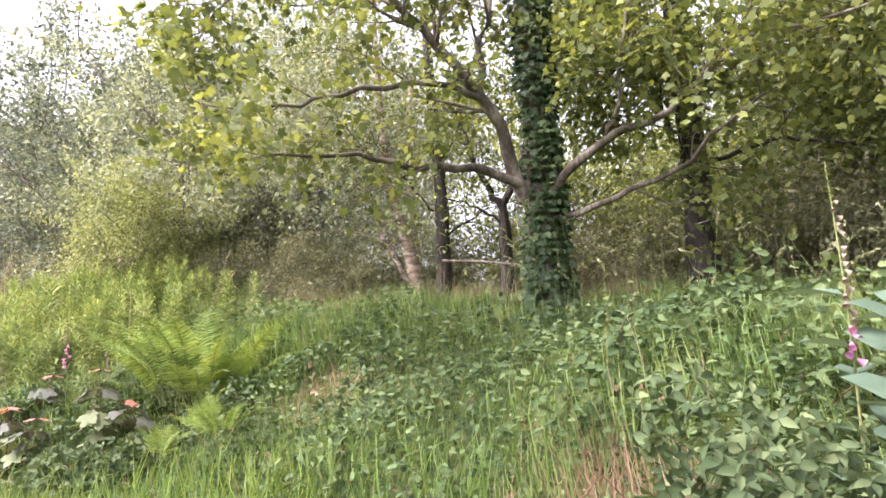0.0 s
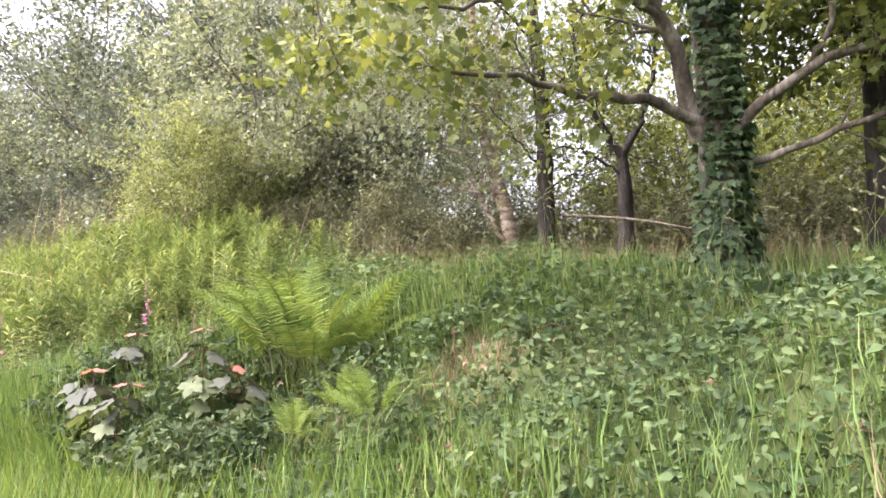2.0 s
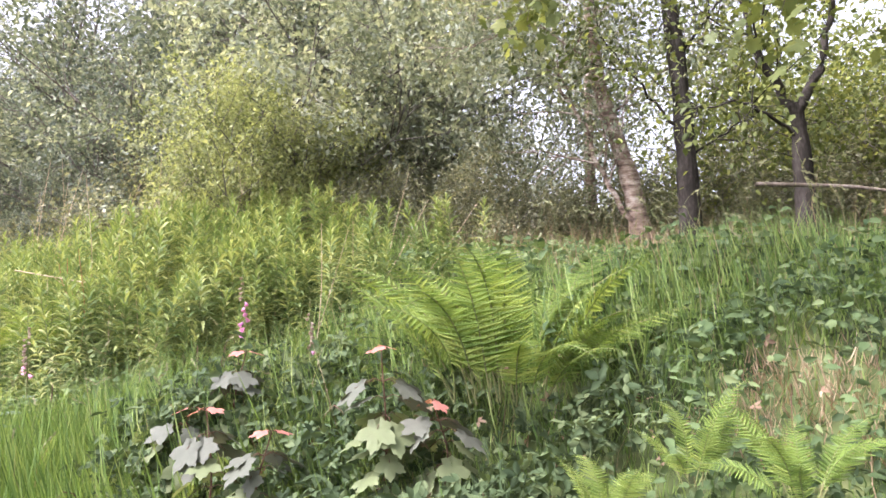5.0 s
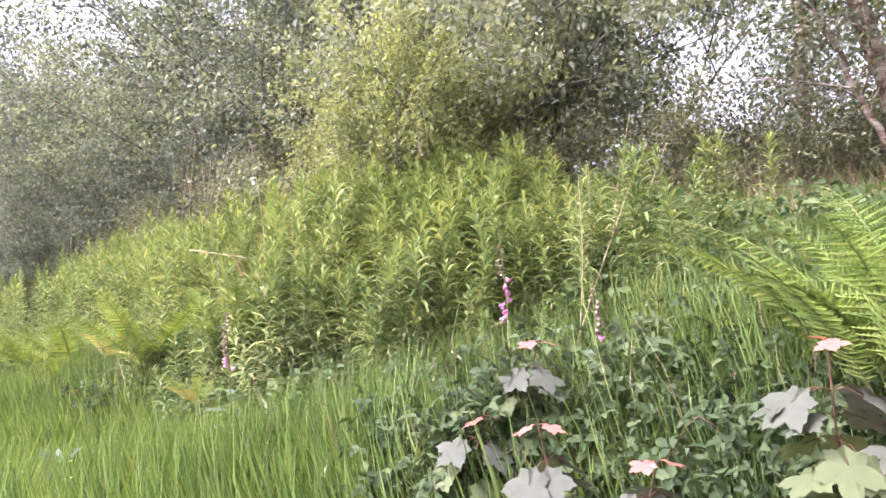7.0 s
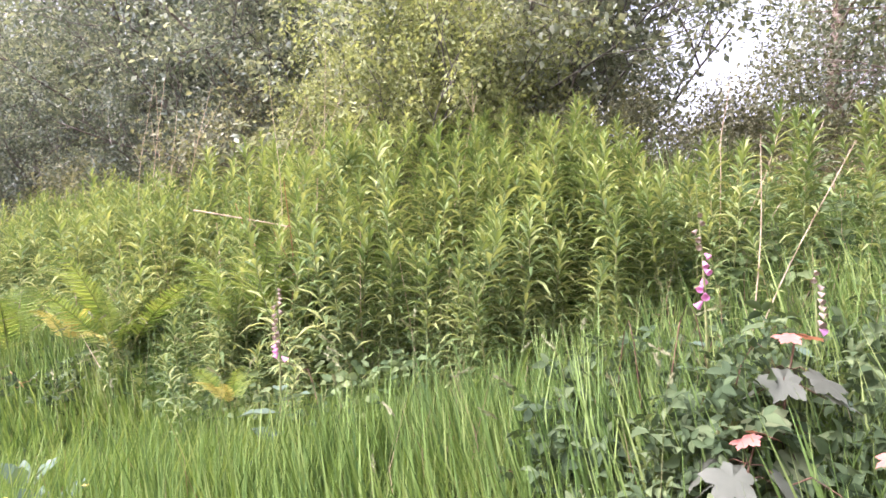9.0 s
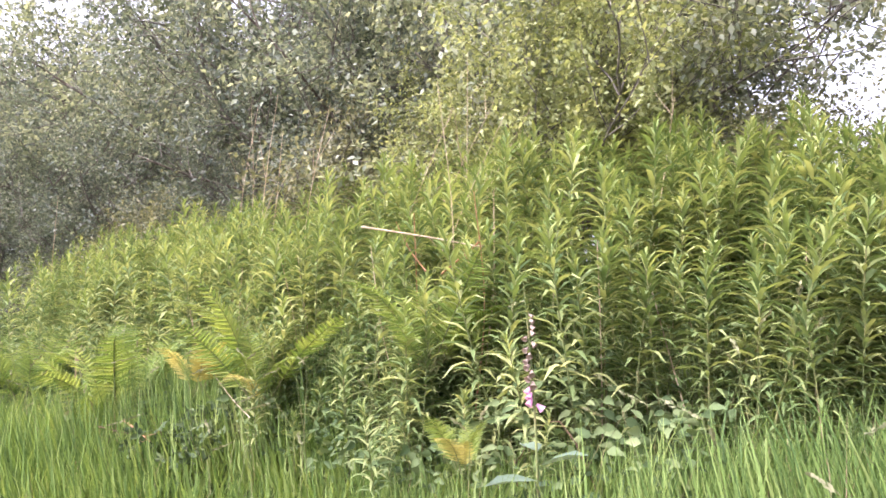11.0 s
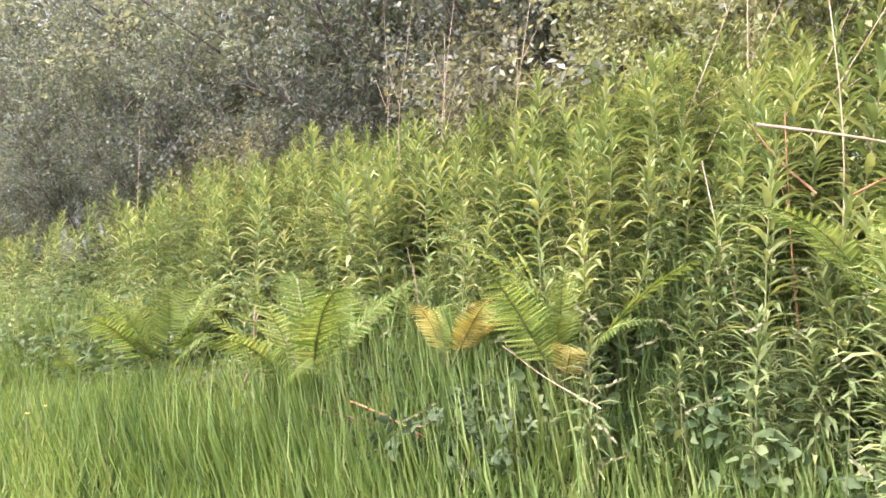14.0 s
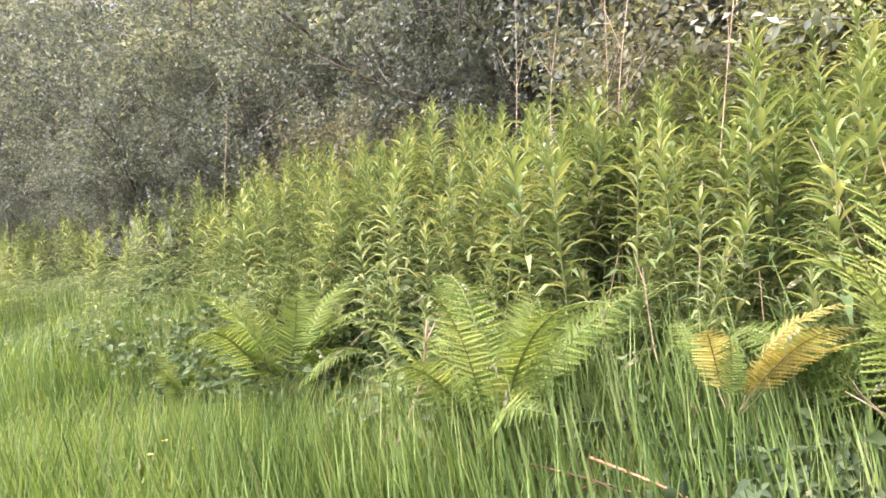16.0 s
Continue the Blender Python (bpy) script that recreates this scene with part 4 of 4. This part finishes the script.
sapling("sycamore sapling with pale leaves and red tips", 81, 5.31, 2.45, 1.28, 11, 0.17)
sapling("sycamore sapling with pale leaves and red tips", 82, 5.15, 2.62, 1.04, 9, 0.17)
sapling("young sycamore shoot with one red leaf pair", 83, 6.46, 2.56, 1.22, 9, 0.17)
sapling("young sycamore shoot with one red leaf pair", 84, 6.54, 2.28, 0.93, 9, 0.18)
sapling("sycamore sapling leaning over the grass", 85, 6.15, 2.12, 0.98, 9, 0.17)
sapling("sycamore sapling leaning over the grass", 86, 5.75, 2.2, 0.9, 9, 0.17)


def stalk(label, seed, foot, tip, r=0.005, twigs=0, mat=DRYSTEM, name="dry_stalk"):
    """A dead stalk or stick from foot to tip, slightly bowed, with side twigs."""
    rng = np.random.default_rng(seed)
    foot, tip = np.asarray(foot, float), np.asarray(tip, float)
    l = np.linalg.norm(tip - foot)
    mid = (foot + tip) / 2 + rng.normal(size=3) * 0.025 * l
    line = smooth_line([foot, mid, tip], 12)
    pieces = [tube(line, np.linspace(r, r * 0.45, 12), 6)]
    for k in range(twigs):
        i = int(rng.integers(5, 11))
        d = unit(unit(tip - foot) + 0.7 * spread(rng, 1)[0])
        pieces.append(tube(np.array([line[i], line[i] + d * 0.12 * l, line[i] + d * 0.2 * l + (0, 0, 0.02)]), [r * 0.5, r * 0.4, r * 0.2], 4))
    return thing(name, mesh_of(name, *joined(pieces), mat, True), label, "dead stalk", "dead stalks on the bank")


def standing(seed, low, tip, twigs=2, r=0.0045):
    low, tip = np.asarray(low, float), np.asarray(tip, float)
    d = low - tip
    p = tip + d
    for _ in range(60):
        if p[2] < float(ground_z(p[0], p[1])):
            break
        p = p + d / np.linalg.norm(d) * 0.05 * np.array((0.5, 0.5, 1))
    stalk("pale dead willowherb stalk standing above the leaves", seed, p, tip, r, twigs)


standing(91, (-5.97, 9.5, 2.06), (-5.93, 9.57, 3.6))
standing(92, (-8.10, 10.85, 2.56), (-8.14, 10.9, 3.6))
standing(93, (-7.95, 10.75, 2.49), (-7.87, 10.9, 3.3), 3)
standing(94, (-5.83, 8.42, 1.75), (-5.79, 8.46, 2.14), 0, 0.009)
standing(95, (-11.6, 12.95, 2.3), (-11.6, 12.95, 3.05), 1)
standing(96, (-6.31, 9.34, 2.6), (-6.06, 9.4, 3.02))
standing(97, (-6.15, 9.35, 2.55), (-5.69, 9.4, 3.14))
standing(98, (-5.81, 9.17, 2.4), (-5.44, 9.2, 2.98))
standing(99, (-4.75, 8.5, 2.2), (-4.58, 8.55, 2.79))
standing(100, (-7.82, 10.3, 2.28), (-7.76, 10.32, 3.5))
standing(101, (-7.32, 10.1, 2.6), (-7.21, 10.15, 3.35))
standing(102, (-8.51, 11.65, 3.0), (-8.5, 11.7, 4.0))
standing(103, (-3.11, 7.51, 1.7), (-2.67, 7.7, 2.43), 0)
standing(104, (-3.29, 7.29, 1.7), (-3.27, 7.28, 2.2), 0)
standing(105, (-3.1, 7.79, 1.6), (-2.86, 8.0, 2.75), 0)
standing(106, (-2.75, 7.8, 1.7), (-2.22, 8.0, 2.46), 0)
stalk("bent brown stalk lying across the willowherb", 107, (-6.58, 8.1, 1.86), (-5.88, 8.1, 1.74), 0.007, 2)
stalk("bleached broken stick leaning in the ferns", 108, (-9.1, 9.36, 0.4), (-8.91, 9.22, 1.1), 0.012, 3)
stalk("thin orange twig lying in the grass", 109, (-8.47, 8.76, 0.62), (-8.0, 8.6, 0.55), 0.005, 1, REDSTEM)
stalk("orange-brown dead bramble cane lying in the grass", 116, (-8.26, 8.73, 0.66), (-7.87, 8.32, 0.6), 0.006, 2, ORANGESTEM)
stalk("thin bleached stalk fallen against the grass", 117, (-7.19, 8.07, 0.78), (-7.54, 8.45, 0.97), 0.003, 1)
stalk("fallen pale branch under the trees", 110, (-0.1, 7.08, 2.42), (1.28, 6.75, 2.2), 0.02, 3, BARK)
for k, (foot, tip) in enumerate((((-6.22, 8.35, 1.62), (-6.42, 8.5, 1.95)), ((-5.95, 8.02, 1.55), (-5.93, 8.0, 2.05)), ((-6.12, 8.3, 1.6), (-5.9, 8.05, 1.76)), ((-6.26, 8.4, 1.35), (-6.3, 8.44, 2.0)))):
    foot = np.array(foot)
    foot[2] = float(ground_z(foot[0], foot[1])) if k in (1, 3) else foot[2]
    stalk("broken orange-brown dead stalk among the willowherb", 160 + k, foot, tip, 0.006, 1, ORANGESTEM)
standing(165, (-6.14, 8.41, 2.0), (-6.15, 8.42, 2.86), 0, 0.004)
standing(166, (-5.94, 8.63, 2.3), (-5.71, 8.47, 2.66), 1, 0.004)
standing(167, (-7.21, 8.95, 1.44), (-7.36, 9.07, 1.9), 0, 0.0035)
standing(168, (-7.04, 8.83, 1.43), (-7.17, 8.93, 1.8), 0, 0.0035)
standing(169, (-3.42, 6.65, 1.59), (-3.39, 6.62, 2.07), 0, 0.004)
standing(170, (-3.31, 6.44, 1.69), (-3.15, 6.32, 1.98), 0, 0.004)
rng = np.random.default_rng(115)
for k in range(14):
    foot = on_bank(rng.uniform(7.8, 13.5), rng.uniform(2.5, 3.5)) - np.array((0, 0, 0.03))
    tip = foot + np.array((rng.normal() * 0.3, rng.normal() * 0.2, rng.uniform(0.6, 1.15)))
    stalk("thin dead stalk leaning among green stems", 140 + k, foot, tip, 0.0045, int(rng.integers(0, 3)))
for k, (s, u, sz, tall, many) in enumerate(((9.6, 1.5, 0.2, 0.0, 6), (10.1, 1.6, 0.17, 0.0, 6), (0.08, 3.05, 0.21, 0.8, 22))):
    rng = np.random.default_rng(120 + k)
    root = tagged(new("dock_plant"), "tall plant with broad blue-green leaves beside the foxglove" if tall else "broad pale dock leaves rising from the grass", "wild plant")
    root.location = on_bank(s, u)
    if tall:
        part("stem", mesh_of("stem", *tube(np.array([(0, 0, -0.03), (0.02, 0, tall * 0.6), (0, 0.02, tall + 0.2)]), [0.011, 0.009, 0.005], 6), GREENSTEM, True), root)
    for j in range(many):
        w = unit(np.array([(math.cos(j * 2.4), math.sin(j * 2.4), 0.5 if tall else 1.1)]))
        part("leaf", mesh_of("leaf", *scatter(OVAL, frames_for(w, np.array([(-0.3, -0.5, 0.8)]), [sz * rng.uniform(0.8, 1.2)]), np.array([(0, 0, 0.12 + tall * j / many)]) + w * 0.04), DOCK), root)
for seed, a, b in ((111, (-10.6, 14.6, 4.0), (-12.6, 13.6, 5.3)), (112, (-9.3, 13.9, 3.3), (-10.8, 13.3, 3.75)), (113, (-7.6, 12.4, 3.9), (-9.1, 11.4, 5.5))):
    stalk("bare pale branch hanging from the willows", seed, a, b, 0.022, 3, BARK, "dead_branch")
rng = np.random.default_rng(130)
for s, u in ((8.9, 1.35), (8.7, 1.3), (9.3, 1.2), (10.2, 1.2), (13.4, 1.2), (13.6, 1.35), (9.9, 1.25)):
    o = on_bank(s, u)
    h = rng.uniform(0.35, 0.45)
    root = tagged(new("buttercup"), "yellow buttercup in the long grass", "wildflower", "buttercups in the verge")
    root.location = o
    part("stem", mesh_of("stem", *tube(np.array([(0, 0, 0), (0.01, 0, h * 0.5), (0, 0.01, h)]), [0.002, 0.0018, 0.0015], 4), GREENSTEM, True), root)
    a = np.arange(5) * 2 * math.pi / 5
    part("petals", mesh_of("petals", *scatter(OVAL, frames_for(np.stack([np.cos(a), np.sin(a), 0.5 + 0 * a], -1), np.tile((0, 0, 1.0), (5, 1)), np.full(5, 0.018)), np.tile((0, 0.01, h), (5, 1))), BUTTER), root)
